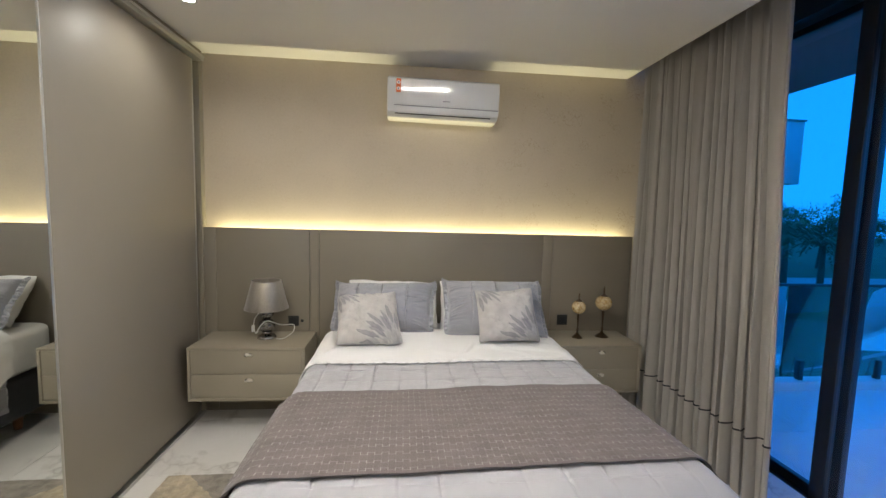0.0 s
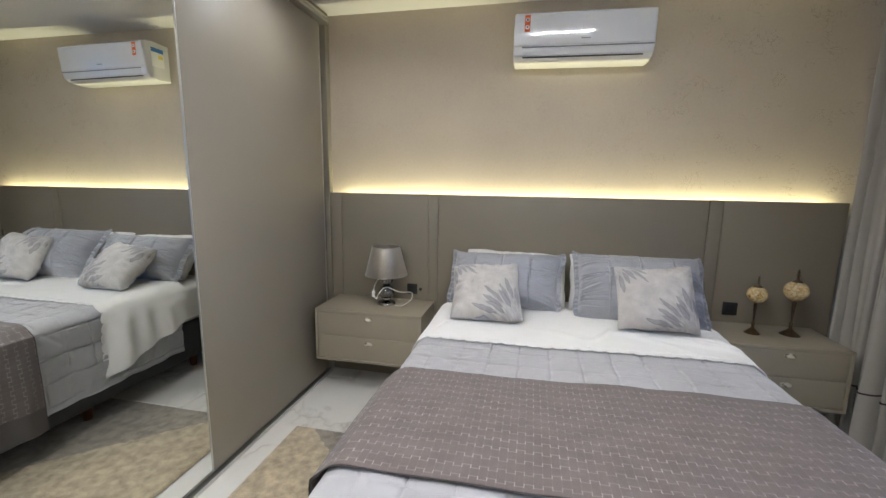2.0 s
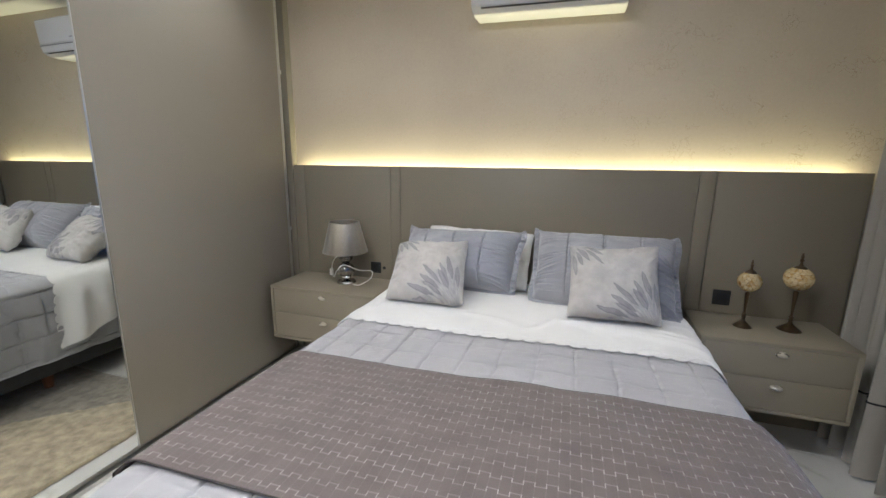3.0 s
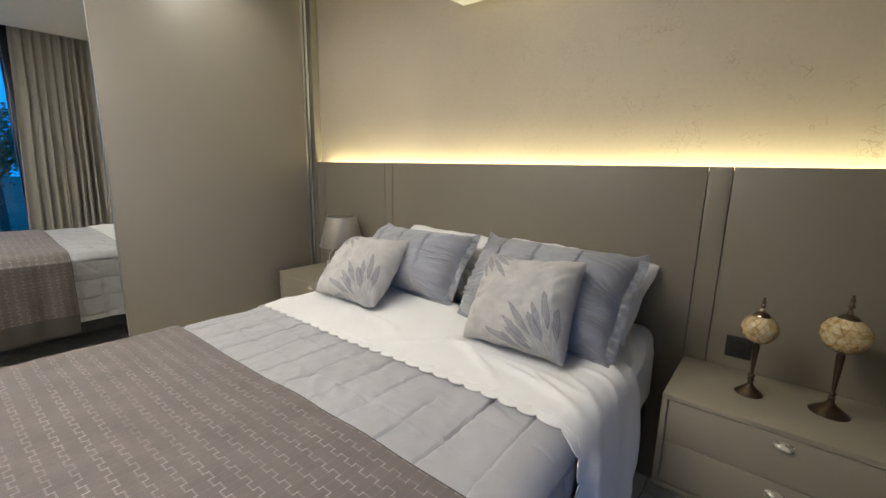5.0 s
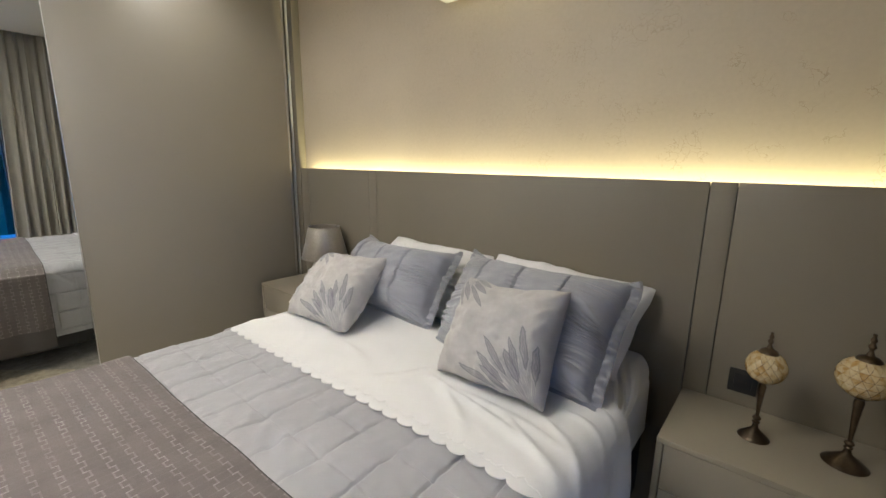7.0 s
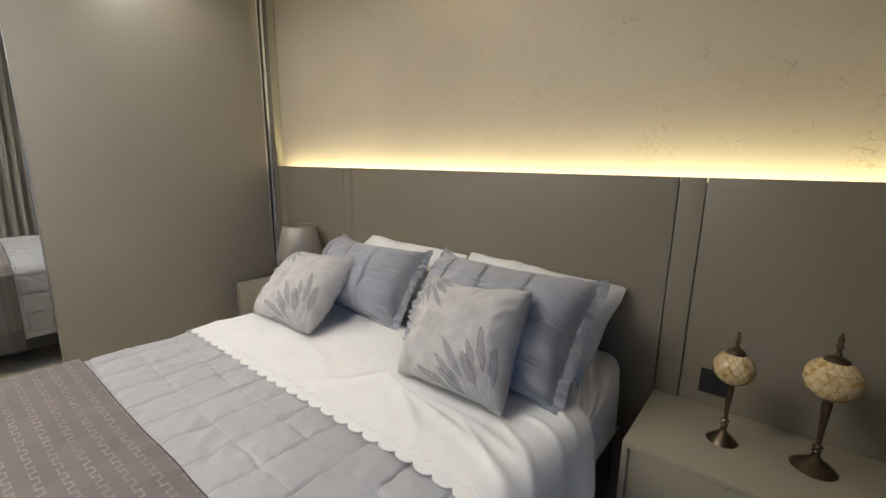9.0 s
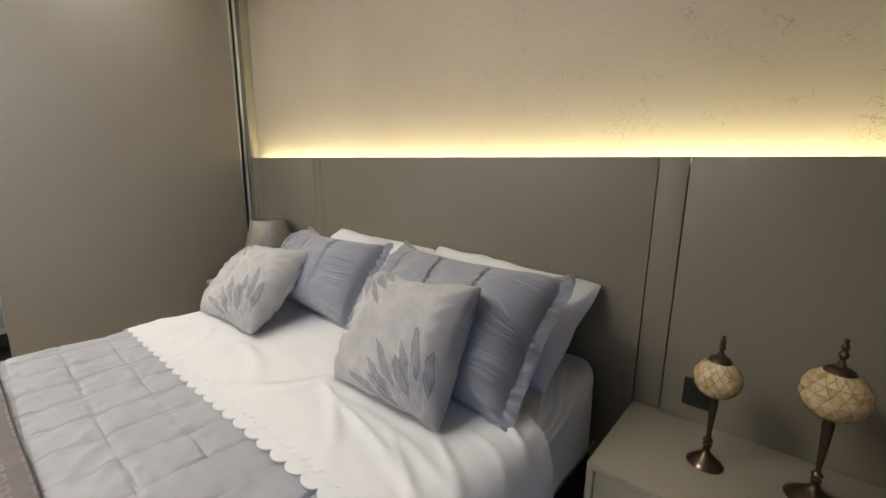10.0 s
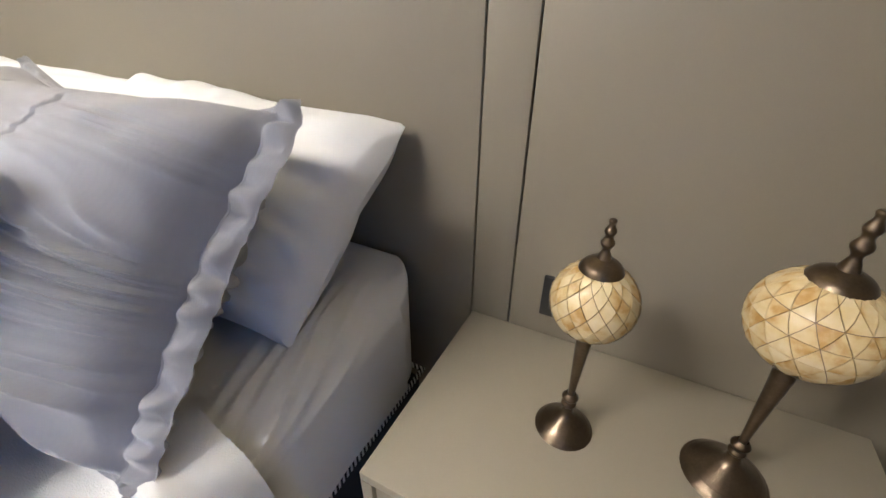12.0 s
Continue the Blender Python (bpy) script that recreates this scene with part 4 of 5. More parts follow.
pillow("pillow", ((-0.36, 3.315, 1.005), (0.29, 3.325, 0.985), (-0.37, 3.08, 0.705), (0.28, 3.08, 0.705)), 0.105, M_pillow_white,
       "plump white pillow leaning against the headboard", seed=2.2, pinch=0.02, wrinkle=0.012, res=60, sag=0.012, group="white pillows")
pillow("pillow", ((0.31, 3.325, 1.005), (1.000, 3.320, 0.972), (0.30, 3.06, 0.705), (0.965, 3.03, 0.705)), 0.105, M_pillow_white,
       "plump white pillow with a pinched corner against the headboard", seed=3.7, pinch=0.02, wrinkle=0.012, res=60, sag=0.012, group="white pillows")
shams = (
    (((-0.462, 3.175, 1.042), (0.292, 3.100, 1.062), (-0.46, 2.93, 0.718), (0.258, 2.89, 0.718)), 4.1, "grey satin pillow sham with a stitched flange, wardrobe side", 0.5),
    (((0.282, 3.130, 1.076), (1.030, 3.095, 1.072), (0.29, 2.85, 0.715), (1.014, 2.775, 0.706)), 5.3, "grey satin pillow sham with a ruffled flange, curtain side", 1.15),
)
for corners, seed, label, gather in shams:
    top, fn = pillow("pillow_sham", corners, 0.145, M_sham, label, flange=0.10, seed=seed, pinch=0.085, wrinkle=0.008, res=210, group="grey shams", sag=0.070, corner=0.075, gather=gather)
    k0, k1 = 0.044, 0.956
    ring = [(k0 + (k1 - k0) * i / 60, k0) for i in range(60)] + [(k1, k0 + (k1 - k0) * i / 60) for i in range(60)] + [(k1 - (k1 - k0) * i / 60, k1) for i in range(60)] + [(k0, k1 - (k1 - k0) * i / 61) for i in range(62)]
    seam(fn, top, ring, 0.0008, M_sham, "stitched flange seam")
    for u in (0.28, 0.5, 0.72):
        seam(fn, top, [(u, 0.09 + 0.82 * i / 40) for i in range(41)], 0.0007, M_sham, "quilting seam")
cushions = (
    (((-0.385, 2.870, 0.972), (-0.010, 2.925, 0.996), (-0.350, 2.600, 0.742), (0.045, 2.625, 0.742)), 6.2),
    (((0.492, 2.845, 1.030), (0.872, 2.850, 1.052), (0.500, 2.655, 0.738), (0.892, 2.665, 0.738)), 7.9),
)
for corners, seed in cushions:
    pillow("throw_cushion", corners, 0.092, M_cushion, "pale linen throw cushion printed with grey petals", seed=seed, pinch=0.070, wrinkle=0.009, res=80, sag=0.018, corner=0.022, group="petal cushions")

# ---- air conditioner ----
AX0, AX1 = -0.100, 0.684
ac = thing("air_conditioner", (0.3, WALL, 2.13), "white split air conditioner mounted high on the wall", "air conditioner")
profile = [(3.398, 2.135), (3.30, 2.132), (3.225, 2.140), (3.195, 2.165), (3.189, 2.205), (3.186, 2.26), (3.180, 2.34), (3.180, 2.405), (3.200, 2.424), (3.25, 2.428), (3.398, 2.428)]


def extrude_profile(pts, x0, x1, bevel=0.0):
    bm = bmesh.new()
    a = [bm.verts.new((x0, y, z)) for y, z in pts]
    b = [bm.verts.new((x1, y, z)) for y, z in pts]
    n = len(pts)
    for i in range(n):
        bm.faces.new((a[i], a[(i + 1) % n], b[(i + 1) % n], b[i]))
    ends = [bm.faces.new(a[::-1]), bm.faces.new(b)]
    if bevel:
        bmesh.ops.bevel(bm, geom=[e for f in ends for e in f.edges], offset=bevel, segments=3, profile=0.5, affect="EDGES")
    bmesh.ops.recalc_face_normals(bm, faces=bm.faces[:])
    return bm


part("body", extrude_profile(profile, AX0, AX1, 0.010), M_white_plastic, ac)
part("front_panel", extrude_profile([(3.184, 2.222), (3.181, 2.262), (3.1755, 2.34), (3.171, 2.403), (3.178, 2.412), (3.195, 2.412), (3.195, 2.222)], AX0 + 0.006, AX1 - 0.006, 0.002), M_white_plastic, ac, "glossy white front panel")
# no real opening: a solid bar whose grey is the shade in the joint
part("panel_gap", extrude_profile([(3.184, 2.208), (3.182, 2.214), (3.196, 2.214), (3.196, 2.208)], AX0 + 0.05, AX1 - 0.004), M_grey_plastic, ac, "grey bar standing in for the shadow gap")
part("louvre", extrude_profile([(3.182, 2.204), (3.186, 2.180), (3.200, 2.160), (3.206, 2.164), (3.194, 2.184), (3.190, 2.204)], AX0 + 0.055, AX1 - 0.055, 0.001), M_white_plastic, ac, "white air louvre")
part("louvre_gap", extrude_profile([(3.197, 2.156), (3.201, 2.151), (3.22, 2.151), (3.22, 2.156)], AX0 + 0.055, AX1 - 0.055), M_dark_plastic, ac, "dark air slot")
st = part("sticker", box((AX0 + 0.060, 3.1690, 2.300), (AX0 + 0.092, 3.1705, 2.400)), M_orange, ac, "orange warning sticker")
for zc in (2.372, 2.328):
    bm = lathe([(0, 0), (0.012, 0), (0.012, 0.0008), (0, 0.0008)], seg=24)
    bmesh.ops.rotate(bm, verts=bm.verts, matrix=Matrix.Rotation(radians(90), 3, "X"))
    bmesh.ops.translate(bm, verts=bm.verts, vec=(AX0 + 0.076, 3.1690, zc))
    part("roundel", bm, M_paper, st)
    part("mark", box((AX0 + 0.072, 3.1675, zc - 0.006), (AX0 + 0.080, 3.1682, zc + 0.006)), M_dark_plastic, st)
part("badge", box((0.285, 3.1790, 2.252), (0.335, 3.1812, 2.258)), M_grey_plastic, ac, "small grey maker's badge")
lab = part("energy_label", box((AX0 - 0.0015, 3.235, 2.235), (AX0 - 0.0005, 3.345, 2.385)), M_paper, ac, "white energy label with coloured bars")
part("label_head", box((AX0 - 0.0025, 3.237, 2.35), (AX0 - 0.0018, 3.343, 2.383)), M_blue, lab)
part("label_bar", box((AX0 - 0.0025, 3.295, 2.302), (AX0 - 0.0018, 3.335, 2.330)), M_yellow, lab)

for ob in ac.children_recursive:
    for v in ob.data.vertices:
        v.co.z = 2.447 - (2.428 - v.co.z) * 0.91
    # hung a touch out of level
    ob.data.transform(Matrix.Translation((0.29, 0, 2.31)) @ Matrix.Rotation(radians(0.8), 4, "Y") @ Matrix.Translation((-0.29, 0, -2.31)))

# ---- mosaic candle lamps ----


def mosaic_lamp(at, k, base_r, stem_top, globe_z, rx, rz, cap_z, tip, label, split=False):
    s = thing("mosaic_lamp", (0, 0, 0), label, "table lamp", "mosaic lamps")
    part("base", lathe(smooth_profile([(0, 0), (base_r, 0), (base_r, 0.004), (base_r * 0.86, 0.010), (base_r * 0.80, 0.012), (base_r * 0.52, 0.022), (base_r * 0.24, 0.034), (0.0075, 0.048)], 5)), M_bronze, s)
    part("collar", lathe(smooth_profile([(0.0065, 0.046), (0.0105, 0.052), (0.0075, 0.058), (0.0115, 0.065), (0.0065, 0.073)], 5), seg=28), M_bronze, s)
    part("stem", lathe(smooth_profile([(0.0046, 0.070), (0.0052, 0.085), (0.0088 * k, stem_top - 0.034), (0.0098 * k, stem_top - 0.018), (0.0084 * k, stem_top - 0.006), (0.0150 * k, stem_top - 0.001), (0.020 * k, stem_top + 0.003), (0, stem_top + 0.003)], 4), seg=28), M_bronze, s)
    globe = part("globe", lathe([(rx * 0.985 * math.sin(math.pi * i / 28), globe_z - rz * 0.985 * math.cos(math.pi * i / 28)) for i in range(29)]), M_grout, s, "round mosaic globe")
    around, rows = (16, 7) if split else (16, 9)
    lats = [math.pi * (0.10 + 0.80 * i / rows) for i in range(rows + 1)]

    def on(lat, lon, out):
        return Vector((rx * out * math.sin(lat) * math.cos(lon), rx * out * math.sin(lat) * math.sin(lon), globe_z - rz * out * math.cos(lat)))
    for i in range(rows + 1):
        half = math.pi / around
        lo = lats[i - 1] if i > 0 else lats[0]
        hi = lats[i + 1] if i < rows else lats[rows]
        mid = (lo + hi) / 2
        if split and 1 < i < rows - 1:
            # laid as pairs of triangles, so that level joints run round the globe
            shapes = ([(lo, 0.0), (mid, half), (mid, -half)], [(hi, 0.0), (mid, -half), (mid, half)])
        else:
            shapes = ([(lo, 0.0), (lats[i], half), (hi, 0.0), (lats[i], -half)],)
        for outline in shapes:
            ca = sum(q[0] for q in outline) / len(outline)
            outline = [(ca + (a - ca) * 0.945, b * 0.945) for a, b in outline]
            bm = bmesh.new()
            sub = []
            for q in range(len(outline)):
                a, b = outline[q], outline[(q + 1) % len(outline)]
                sub += [(a[0] + (b[0] - a[0]) * w, a[1] + (b[1] - a[1]) * w) for w in (0, 0.5)]
            count = len(sub)
            hi_v = [bm.verts.new(on(a, b, 1.012)) for a, b in sub]
            lo_v = [bm.verts.new(on(a, b, 0.985)) for a, b in sub]
            ctr = bm.verts.new(on(ca, 0.0, 1.015))
            for q in range(count):
                bm.faces.new((hi_v[q], hi_v[(q + 1) % count], ctr))
                bm.faces.new((hi_v[(q + 1) % count], hi_v[q], lo_v[q], lo_v[(q + 1) % count]))
            bmesh.ops.recalc_face_normals(bm, faces=bm.faces[:])
            me = finish(bm, "mosaic_piece", M_mosaic)
            for j in range(around):
                ob = new("mosaic_piece", me)
                ob.parent = globe
                ob.rotation_euler = (0, 0, 2 * math.pi * (j + 0.5 * (i % 2)) / around)
    part("cap", lathe(smooth_profile([(0.026 * k, cap_z - 0.010), (0.0265 * k, cap_z - 0.006), (0.021 * k, cap_z + 0.006), (0.010 * k, cap_z + 0.013), (0.004, cap_z + 0.016)], 5)), M_bronze, s)
    h = tip - cap_z - 0.014
    z0 = cap_z + 0.014
    part("finial", lathe(smooth_profile([(0.0082 * k, z0), (0.0060 * k, z0 + h * 0.12), (0.0042 * k, z0 + h * 0.24), (0.0078 * k, z0 + h * 0.40), (0.0044 * k, z0 + h * 0.56), (0.0066 * k, z0 + h * 0.70), (0.0034 * k, z0 + h * 0.86), (0.0044 * k, z0 + h * 0.95), (0.0030 * k, z0 + h), (0, z0 + h)], 5), seg=24), M_bronze, s)
    s.location = at


mosaic_lamp((1.346, 3.166, 0.611), 1.0, 0.038, 0.186, 0.233, 0.051, 0.050, 0.279, 0.341, "smaller bronze lamp with cream mosaic globe on the nightstand")
mosaic_lamp((1.551, 3.190, 0.611), 1.15, 0.048, 0.206, 0.262, 0.060, 0.057, 0.313, 0.387, "taller bronze lamp with cream mosaic globe on the nightstand", split=True)

# ---- table lamp ----
TL = (-0.918, 3.195, 0.605)
tlamp = thing("table_lamp", TL, "table lamp with silver fabric shade and chrome and glass ball base", "table lamp")
part("foot", lathe(smooth_profile([(0, 0), (0.060, 0), (0.061, 0.010), (0.052, 0.018), (0.016, 0.022), (0.010, 0.028)], 4), TL), M_chrome, tlamp)
for zc, r in ((0.088, 0.056), (0.176, 0.047)):
    part("glass_ball", lathe([(r * math.sin(math.pi * i / 20), zc - r * 0.92 * math.cos(math.pi * i / 20)) for i in range(21)], TL), M_smoked_mirror, tlamp, "smoked mirror-glass ball")
part("chrome_ball", lathe([(0.034 * math.sin(math.pi * i / 20), 0.040 - 0.018 * math.cos(math.pi * i / 20)) for i in range(21)], TL), M_chrome, tlamp, "flattened chrome ball")
part("rod", lathe([(0, 0.02), (0.006, 0.02), (0.006, 0.30), (0, 0.30)], TL, 16), M_chrome, tlamp)
shade = part("shade", lathe([(0.143, 0.212), (0.145, 0.210), (0.1455, 0.212), (0.0965, 0.408), (0.0955, 0.410), (0.0935, 0.408), (0.1425, 0.213)], TL, 56), M_shade, tlamp, "tapered silver-beige fabric shade")
for r, z in ((0.1455, 0.214), (0.0965, 0.407)):
    part("shade_trim", lathe([(r - 0.001, z - 0.004), (r + 0.0012, z - 0.004), (r + 0.0012, z + 0.004), (r - 0.001, z + 0.004)], TL, 56), M_shade, shade)
bm = tube([(TL[0] - 0.091, TL[1], TL[2] + 0.405), (TL[0] + 0.091, TL[1], TL[2] + 0.405)], 0.002)
tube([(TL[0], TL[1] - 0.091, TL[2] + 0.405), (TL[0], TL[1] + 0.091, TL[2] + 0.405)], 0.002, bm=bm)
lathe([(0, 0.29), (0.008, 0.29), (0.010, 0.40), (0.004, 0.425), (0, 0.428)], TL, 16, bm=bm)
part("shade_spider", bm, M_chrome, tlamp)


def arc(points, n=14):
    out = []
    p = [Vector(points[0])] + [Vector(q) for q in points] + [Vector(points[-1])]
    for i in range(1, len(p) - 2):
        for k in range(n):
            t = k / n
            out.append(0.5 * (2 * p[i] + (p[i + 1] - p[i - 1]) * t + (2 * p[i - 1] - 5 * p[i] + 4 * p[i + 1] - p[i + 2]) * t * t + (3 * p[i] - p[i - 1] - 3 * p[i + 1] + p[i + 2]) * t ** 3))
    out.append(p[-1])
    return out


bx, by, bz = TL
cord = arc([(bx - 0.03, by - 0.03, bz + 0.20), (bx - 0.062, by - 0.055, bz + 0.15), (bx - 0.070, by - 0.06, bz + 0.085), (bx - 0.05, by - 0.068, bz + 0.05), (bx - 0.03, by - 0.07, bz + 0.09), (bx + 0.02, by - 0.06, bz + 0.135),
            (bx + 0.10, by - 0.01, bz + 0.095), (bx + 0.172, by + 0.03, bz + 0.085), (bx + 0.18, by + 0.0, bz + 0.045), (bx + 0.13, by - 0.05, bz + 0.010), (bx + 0.085, by - 0.065, bz + 0.012)])
part("cord", tube(cord, 0.003, 8), M_cord, tlamp, "white power cord with plug")
part("plug", lathe(smooth_profile([(0, 0), (0.007, 0.0), (0.010, 0.015), (0.008, 0.035), (0, 0.036)], 4), (0, 0, 0), 16), M_cord, tlamp)
plug = tlamp.children[-1]
plug.matrix_parent_inverse = Matrix.Identity(4)
plug.matrix_basis = pose(0.085, -0.065, 0.013, 0, -90, 12)
part("switch", box((bx - 0.083, by - 0.07, bz + 0.06), (bx - 0.063, by - 0.05, bz + 0.105), 0.005), M_cord, tlamp)

# ---- curtain ----
curtain = thing("curtain", (1.93, 2.7, 0), "greige linen curtain in deep folds with a thin black hem line", "curtain")


def curtain_fn(u, z):
    low = 1 - z / 2.8
    y = 3.335 - u * (1.18 + 0.10 * low)
    ph = 2 * math.pi * 17 * u + 3.2 * n3(u * 8, 0.3) + 0.7 * low * n3(u * 6, z * 0.8, 4)
    amp = (0.033 + 0.018 * low) * (0.9 + 0.9 * n3(u * 17, 5)) * min(1.0, max(0.15, (1.0 - u) / 0.07))
    centre = 1.868 + 0.02 * u * (0.6 + low) + 0.03 * low * n3(u * 3, 8)
    x = centre + amp * math.sin(ph) + 0.008 * math.sin(2.6 * ph + 1) + 0.012 * n3(u * 9, z * 0.5, 3)
    y += 0.020 * math.cos(ph) * (0.6 + low) + 0.01 * low * n3(u * 9, z * 1.2, 6)
    return Vector((x, y, z))


part("drape", sheet(lambda u, v: curtain_fn(u, 0.012 + v * 2.80), 330, 40, 0.003), M_curtain, curtain)
part("hem_line", sheet(lambda u, v: curtain_fn(u, 0.375 + v * 0.008) + Vector((-0.0015, 0, 0)), 330, 2, 0.006), M_trim, curtain, "thin black hem line")
part("curtain_rail", box((1.86, -0.7, 2.815), (1.98, 3.2, 2.838), 0.003), M_skirting, curtain, "white ceiling track")

# ---- balcony window ----
window = tagged(new("window_1"), "black aluminium sliding balcony doors with clear glass", "window", kind="structure")
bm = box((2.285, -0.75, 2.685), (2.465, 3.22, 2.838), 0.002)
box((2.287, -0.75, -0.09), (2.465, 3.22, -0.040), 0.002, bm=bm)
box((2.285, -0.75, -0.040), (2.465, -0.69, 2.685), 0.002, bm=bm)
box((2.285, 3.16, -0.040), (2.465, 3.22, 2.685), 0.002, bm=bm)
part("outer_frame", bm, M_black, window)
for xx, ya, yb in ((2.410, 2.125, 3.16), (2.335, 0.74, 2.215), (2.410, -0.69, 0.83)):
    bm = box((xx - 0.02, ya, -0.04), (xx + 0.02, ya + 0.075, 2.68), 0.002)
    box((xx - 0.02, yb - 0.075, -0.04), (xx + 0.02, yb, 2.68), 0.002, bm=bm)
    box((xx - 0.02, ya + 0.075, -0.04), (xx + 0.02, yb - 0.075, 0.015), 0.002, bm=bm)
    box((xx - 0.02, ya + 0.075, 2.64), (xx + 0.02, yb - 0.075, 2.68), 0.002, bm=bm)
    sash = part("sash", bm, M_black, window, "black sliding sash")
    pane = part("pane", box((xx - 0.004, ya + 0.07, 0.010), (xx + 0.004, yb - 0.07, 2.645)), M_glass, sash, "clear glass pane")
    pane.visible_shadow = False

# ---- rug ----


def rug_fn(u, v):
    x, y = -1.262 + u * 2.90, -0.10 + v * 2.665
    z = 0.014 + 0.0035 * n3(x * 45, y * 45) + 0.002 * n3(x * 110, y * 110, 4)
    e = min(u * 2.9, (1 - u) * 2.9, v * 2.66, (1 - v) * 2.66)
    if e < 0.012:
        z *= 0.35 + 0.65 * e / 0.012
    return Vector((x + 0.004 * n3(y * 30, 3) * (u in (0.0, 1.0)), y + 0.004 * n3(x * 30, 7) * (v in (0.0, 1.0)), max(z, 0.003)))


solo("rug", sheet(rug_fn, 250, 230, 0.003), M_rug, "short-pile rug in beige and taupe fields under the bed", "rug")

# ---- downlights ----
# fixtures past the first are made up to go with the fill lamps
for px, py in DOWNLIGHTS_AND_FILLS:
    d = thing("downlight", (px, py, CEIL), "small recessed round ceiling downlight, lit, added for fill except nearest the head wall", "downlight", "downlights")
    part("ring", lathe([(0.030, -0.001), (0.044, -0.001), (0.045, -0.004), (0.040, -0.007), (0.032, -0.006), (0.030, -0.001)], (px, py, CEIL), 32), M_white_plastic, d)
    part("lens", lathe([(0, -0.002), (0.0295, -0.002), (0.0295, -0.004), (0, -0.004)], (px, py, CEIL), 32), M_lens, d, "glowing lens")

M_diffuser = bpy.data.materials.new("opal_diffuser")
M_diffuser.use_nodes = True
M_diffuser.node_tree.nodes["Principled BSDF"].inputs["Emission Color"].default_value = (*WARM, 1)
M_diffuser.node_tree.nodes["Principled BSDF"].inputs["Emission Strength"].default_value = 480
lin = thing("linear_ceiling_lamp", (0.26, 1.5, CEIL), "slim opal ceiling lamp above the bed, lit", "ceiling lamp")
part("housing", box((-0.36, 1.465, CEIL - 0.006), (0.66, 1.535, CEIL - 0.0005), 0.002), M_white_plastic, lin)
part("diffuser", box((-0.34, 1.4895, CEIL - 0.0085), (0.64, 1.5105, CEIL - 0.0062), 0.0005), M_diffuser, lin, "glowing opal diffuser")

# ---- balcony and the view ----
M_soffit = material("grey_soffit_paint", (0.16, 0.155, 0.15), 0.8, vary=0.1)
solo("balcony_floor", box((2.286, -3.0, -0.30), (7.5, 3.85, -0.092)), M_groove, "bed of the balcony tiles", "floor", "structure")
solo("balcony_ceiling", box((2.505, -3.0, 2.72), (3.62, 9.0, 2.95)), M_soffit, "plain soffit above the balcony", "ceiling", "structure")
solo("balcony_curb", box((2.466, 3.70, -0.091), (7.5, 3.85, 0.00), 0.005), M_skirting, "white kerb under the glass balustrade", "kerb", "structure")
rail = thing("glass_balustrade", (4.5, 3.78, 0.0), "clear glass balcony balustrade with slim dark top rail", "balustrade")
for k in range(4):
    xa = 2.42 + k * 1.26
    g = part("pane", box((xa, 3.772, 0.03), (xa + 1.24, 3.782, 0.915), 0.001), M_glass, rail, "clear glass pane")
    g.visible_shadow = False
    for dx in (0.2, 1.04):
        part("clamp", box((xa + dx - 0.022, 3.752, 0.0), (xa + dx + 0.022, 3.802, 0.19), 0.004), M_black, rail, "black glass clamp")
part("top_rail", box((2.40, 3.762, 0.915), (7.5, 3.792, 0.94), 0.004), M_black, rail)
solo("ground", box((-80, -80, -3.6), (160, 160, -3.4)), M_lawn, "wide dark lawn at dusk", "ground", "structure")
solo("path", box((-30, 30, -3.4), (90, 33, -3.37)), M_path, "pale footpath across the lawn", "path", "structure")
nb = thing("neighbour_house", (9.4, 13.2, -3.4), "plain grey rendered house with a cantilevered upper volume", "house")
part("upper_volume", box((3.5, 11.5, 2.62), (11.6, 18, 4.42), 0.02), M_stucco_far, nb)
part("lower_wall", box((3.5, 14.0, -3.4), (9.0, 18, 2.61)), M_stucco_far, nb)
part("roof_edge", box((3.47, 11.47, 4.425), (11.63, 18.03, 4.47)), M_path, nb, "dark roof edging")
annex = thing("garden_annex", (13.5, 14, -3.4), "low garden annex with a white flat roof slab", "annex")
part("roof_slab", box((9.5, 12.2, -1.62), (14.4, 16, -1.45), 0.01), M_skirting, annex)
part("wall", box((9.7, 12.8, -3.4), (14.0, 15.6, -1.625)), M_stucco_far, annex)


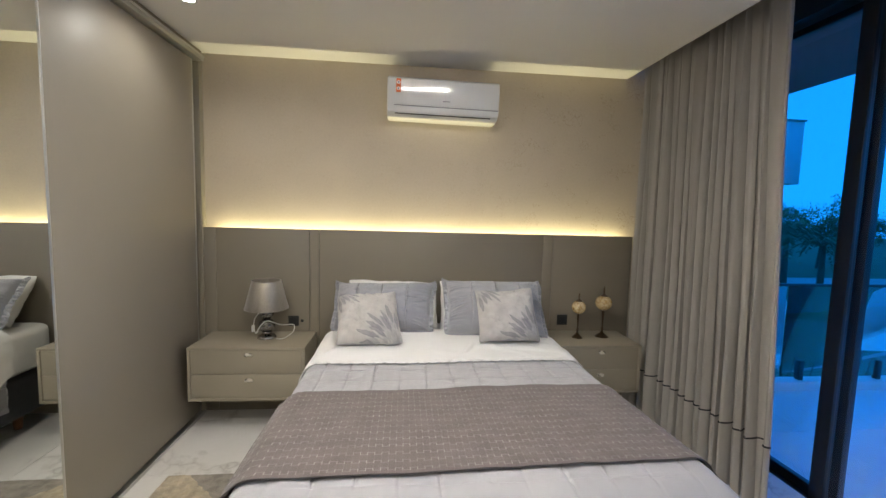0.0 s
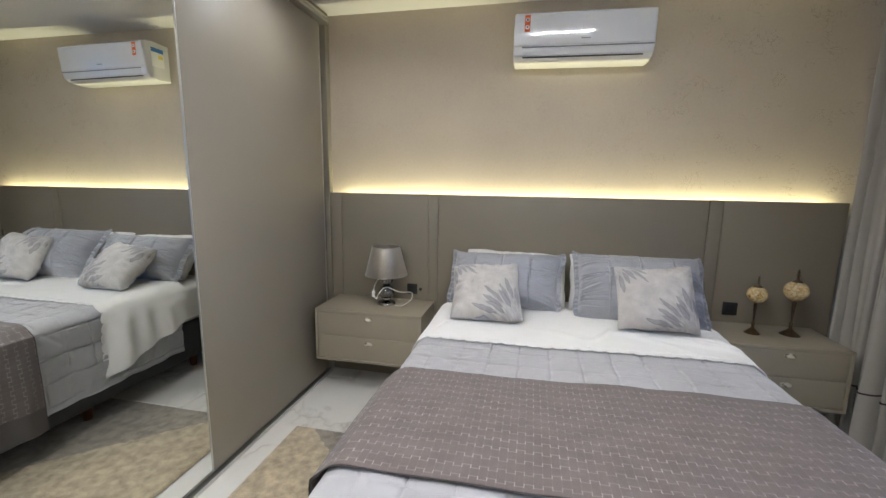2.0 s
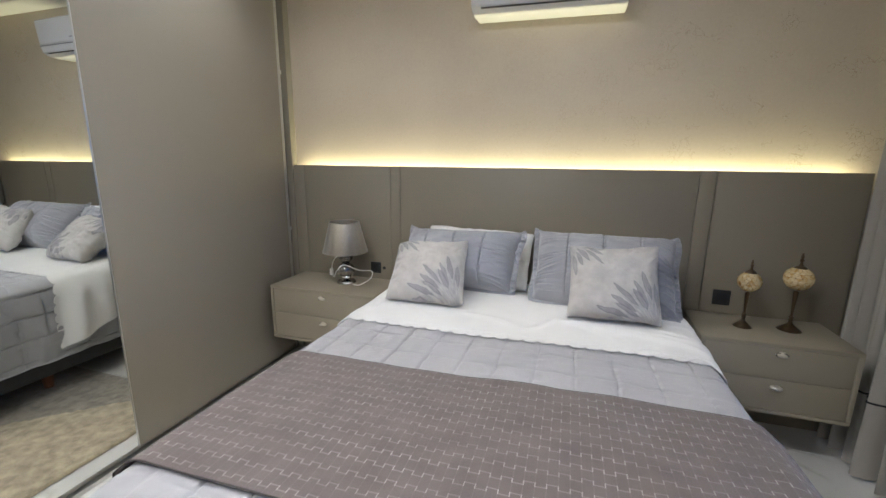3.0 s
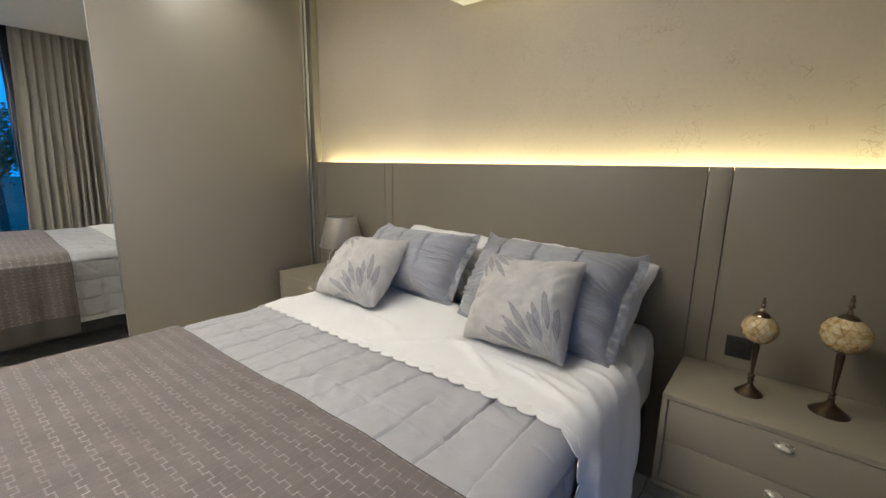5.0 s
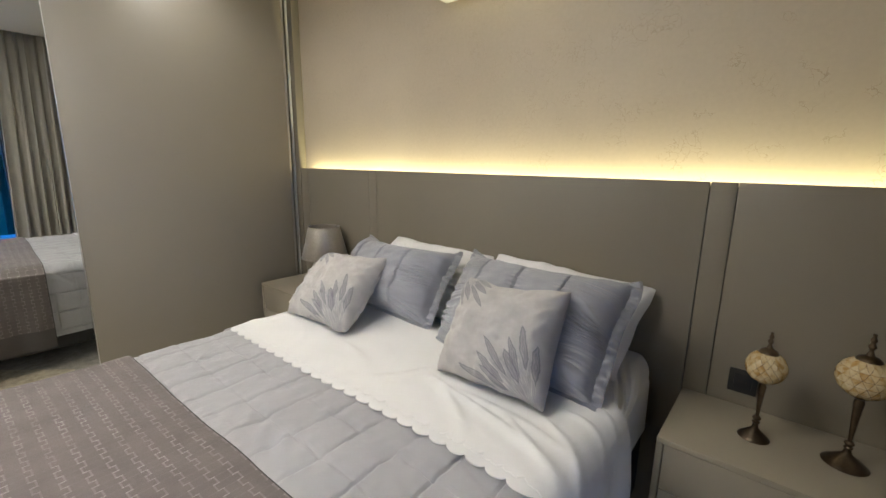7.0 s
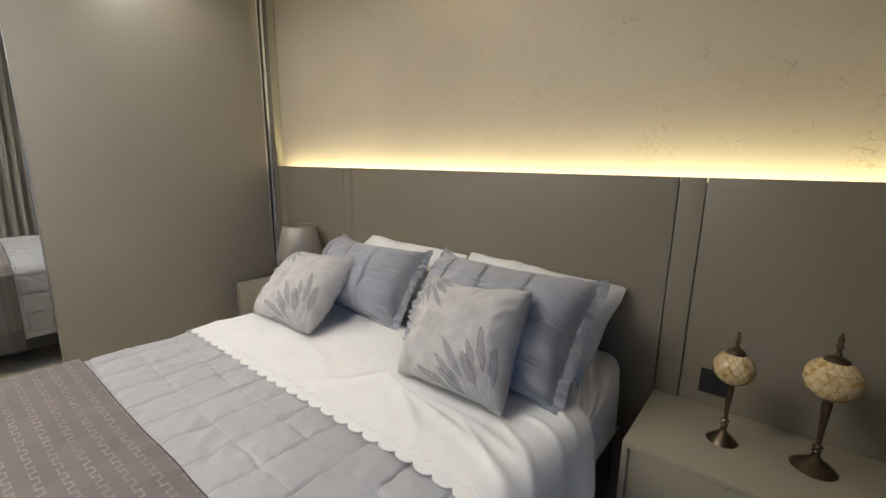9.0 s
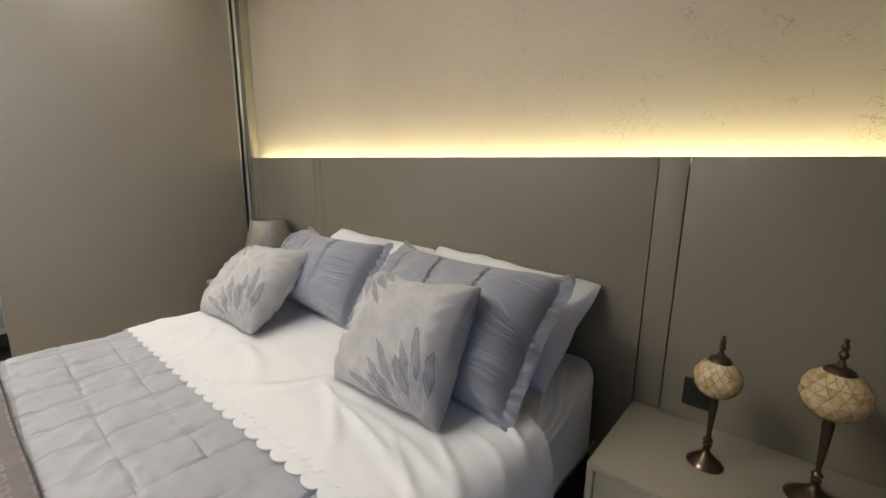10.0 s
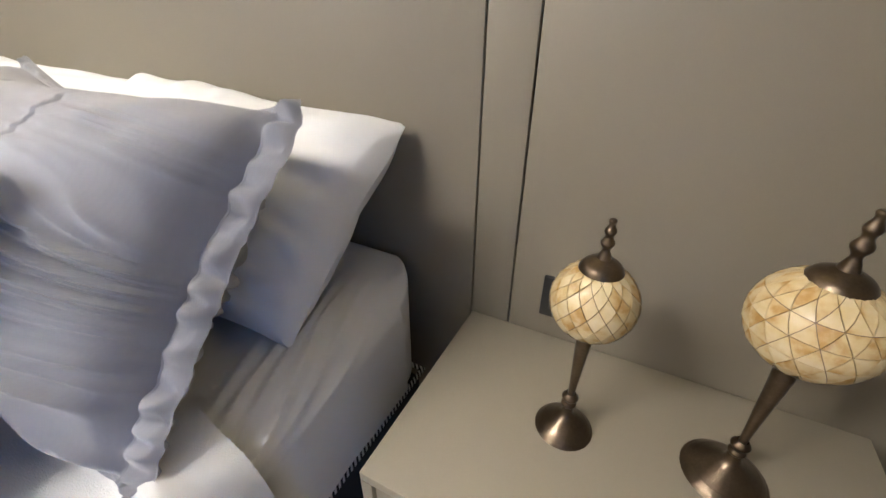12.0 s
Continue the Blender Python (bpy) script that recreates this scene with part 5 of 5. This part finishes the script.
def tree(x, y, h, r, seed, kind="tree"):
    rnd = random.Random(seed)
    t = thing(kind, (x, y, -3.4), "tall palm with drooping fronds" if kind == "palm_tree" else "broad leafy tree, dark against the dusk", "tree", "trees")
    lean = rnd.uniform(-0.3, 0.3)
    bm = tube([(x + lean * k / 8, y, -3.4 + (h * 0.75) * k / 8) for k in range(9)], lambda a: 0.22 * (1 - 0.5 * a), 10)
    top = Vector((x + lean, y, -3.4 + h * 0.75))
    if kind != "palm_tree":
        for k in range(7):
            a = rnd.uniform(0, 6.28)
            e = top + Vector((math.cos(a) * r * 0.6, math.sin(a) * r * 0.6, r * rnd.uniform(0.1, 0.6)))
            s0 = Vector((x + lean * 0.6, y, -3.4 + h * rnd.uniform(0.4, 0.7)))
            tube([s0.lerp(e, q / 4) for q in range(5)], lambda a: 0.09 * (1 - 0.7 * a), 6, bm=bm)
    part("trunk", bm, M_trunk, t)
    verts, faces = [], []

    def leaf_quad(c, d, w):
        s = d.cross(Vector((rnd.uniform(-1, 1), rnd.uniform(-1, 1), rnd.uniform(-1, 1)))).normalized() * w
        n = len(verts)
        verts.extend([c, c + d * 0.5 + s, c + d, c + d * 0.5 - s])
        faces.append((n, n + 1, n + 2, n + 3))
    if kind == "palm_tree":
        for k in range(20):
            a, up = rnd.uniform(0, 6.28), rnd.uniform(0.1, 1.1)
            for q in range(26):
                f = q / 26
                p = top + Vector((math.cos(a) * r * f, math.sin(a) * r * f, r * (up * f - 1.1 * f * f)))
                for sgn in (-1, 1):
                    d = Vector((-math.sin(a) * sgn + math.cos(a) * 0.6, math.cos(a) * sgn + math.sin(a) * 0.6, -0.7)).normalized() * r * 0.28 * (1 - 0.5 * f)
                    leaf_quad(p, d, 0.035)
    else:
        clumps = [top + Vector((rnd.gauss(0, r * 0.45), rnd.gauss(0, r * 0.45), rnd.gauss(r * 0.25, r * 0.32))) for _ in range(26)]
        for _ in range(5200):
            c = rnd.choice(clumps) + Vector((rnd.gauss(0, r * 0.16), rnd.gauss(0, r * 0.16), rnd.gauss(0, r * 0.13)))
            d = Vector((rnd.gauss(0, 1), rnd.gauss(0, 1), rnd.gauss(-0.3, 0.8))).normalized() * rnd.uniform(0.12, 0.26)
            leaf_quad(c, d, 0.07)
    me = bpy.data.meshes.new("crown")
    me.from_pydata([tuple(v) for v in verts], [], faces)
    me.materials.append(M_leaf)
    part("crown", me, M_leaf, t)


tree(21.5, 21.5, 5.9, 2.2, 11, "palm_tree")
tree(25.5, 23.0, 5.0, 2.0, 12, "palm_tree")
for k, (tx, ty, th, tr) in enumerate(((30, 33, 6.5, 2.6), (36, 37, 6.0, 2.8), (44, 40, 6.2, 3.2), (26, 36, 7.2, 2.8), (54, 44, 6.5, 3.4), (18, 34, 7.0, 2.8), (40, 28, 5.6, 2.5), (48, 30, 5.8, 2.8), (34, 18, 5.6, 2.4), (44, 16, 6, 2.8), (27, 3.6, 8.2, 2.9), (33, 7.5, 7.8, 3.0), (36, 0.5, 7.4, 3.0))):
    tree(tx, ty, th - 1.3, tr * 0.9, 20 + k)

# ---- floor and balcony tiles ----


def tiles(parent, x0, x1, y0, y1, size, z, thick, mat, ox=0.0, oy=0.0):
    cache = {}
    g = 0.0015
    y = y0 - oy
    while y < y1:
        x = x0 - ox
        while x < x1:
            a, b, c, d = max(x, x0), min(x + size[0], x1), max(y, y0), min(y + size[1], y1)
            if b - a > 0.02 and d - c > 0.02:
                key = (round(b - a, 3), round(d - c, 3))
                if key not in cache:
                    cache[key] = finish(box((g, g, 0), (b - a - g, d - c - g, thick), 0.0008, 1), "tile", mat)
                ob = new("tile", cache[key])
                ob.parent = parent
                ob.location = (a, c, z - thick)
            x += size[0]
        y += size[1]


tiles(floor, -2.2, 2.285, BACK, WALL, (0.9, 0.9), 0.0, 0.008, M_marble, 0.35, 0.42)
tiles(bpy.data.objects["balcony_floor"], 2.466, 7.5, -3.0, 3.70, (0.9, 0.9), -0.080, 0.010, M_balcony, 0.2, 0.3)
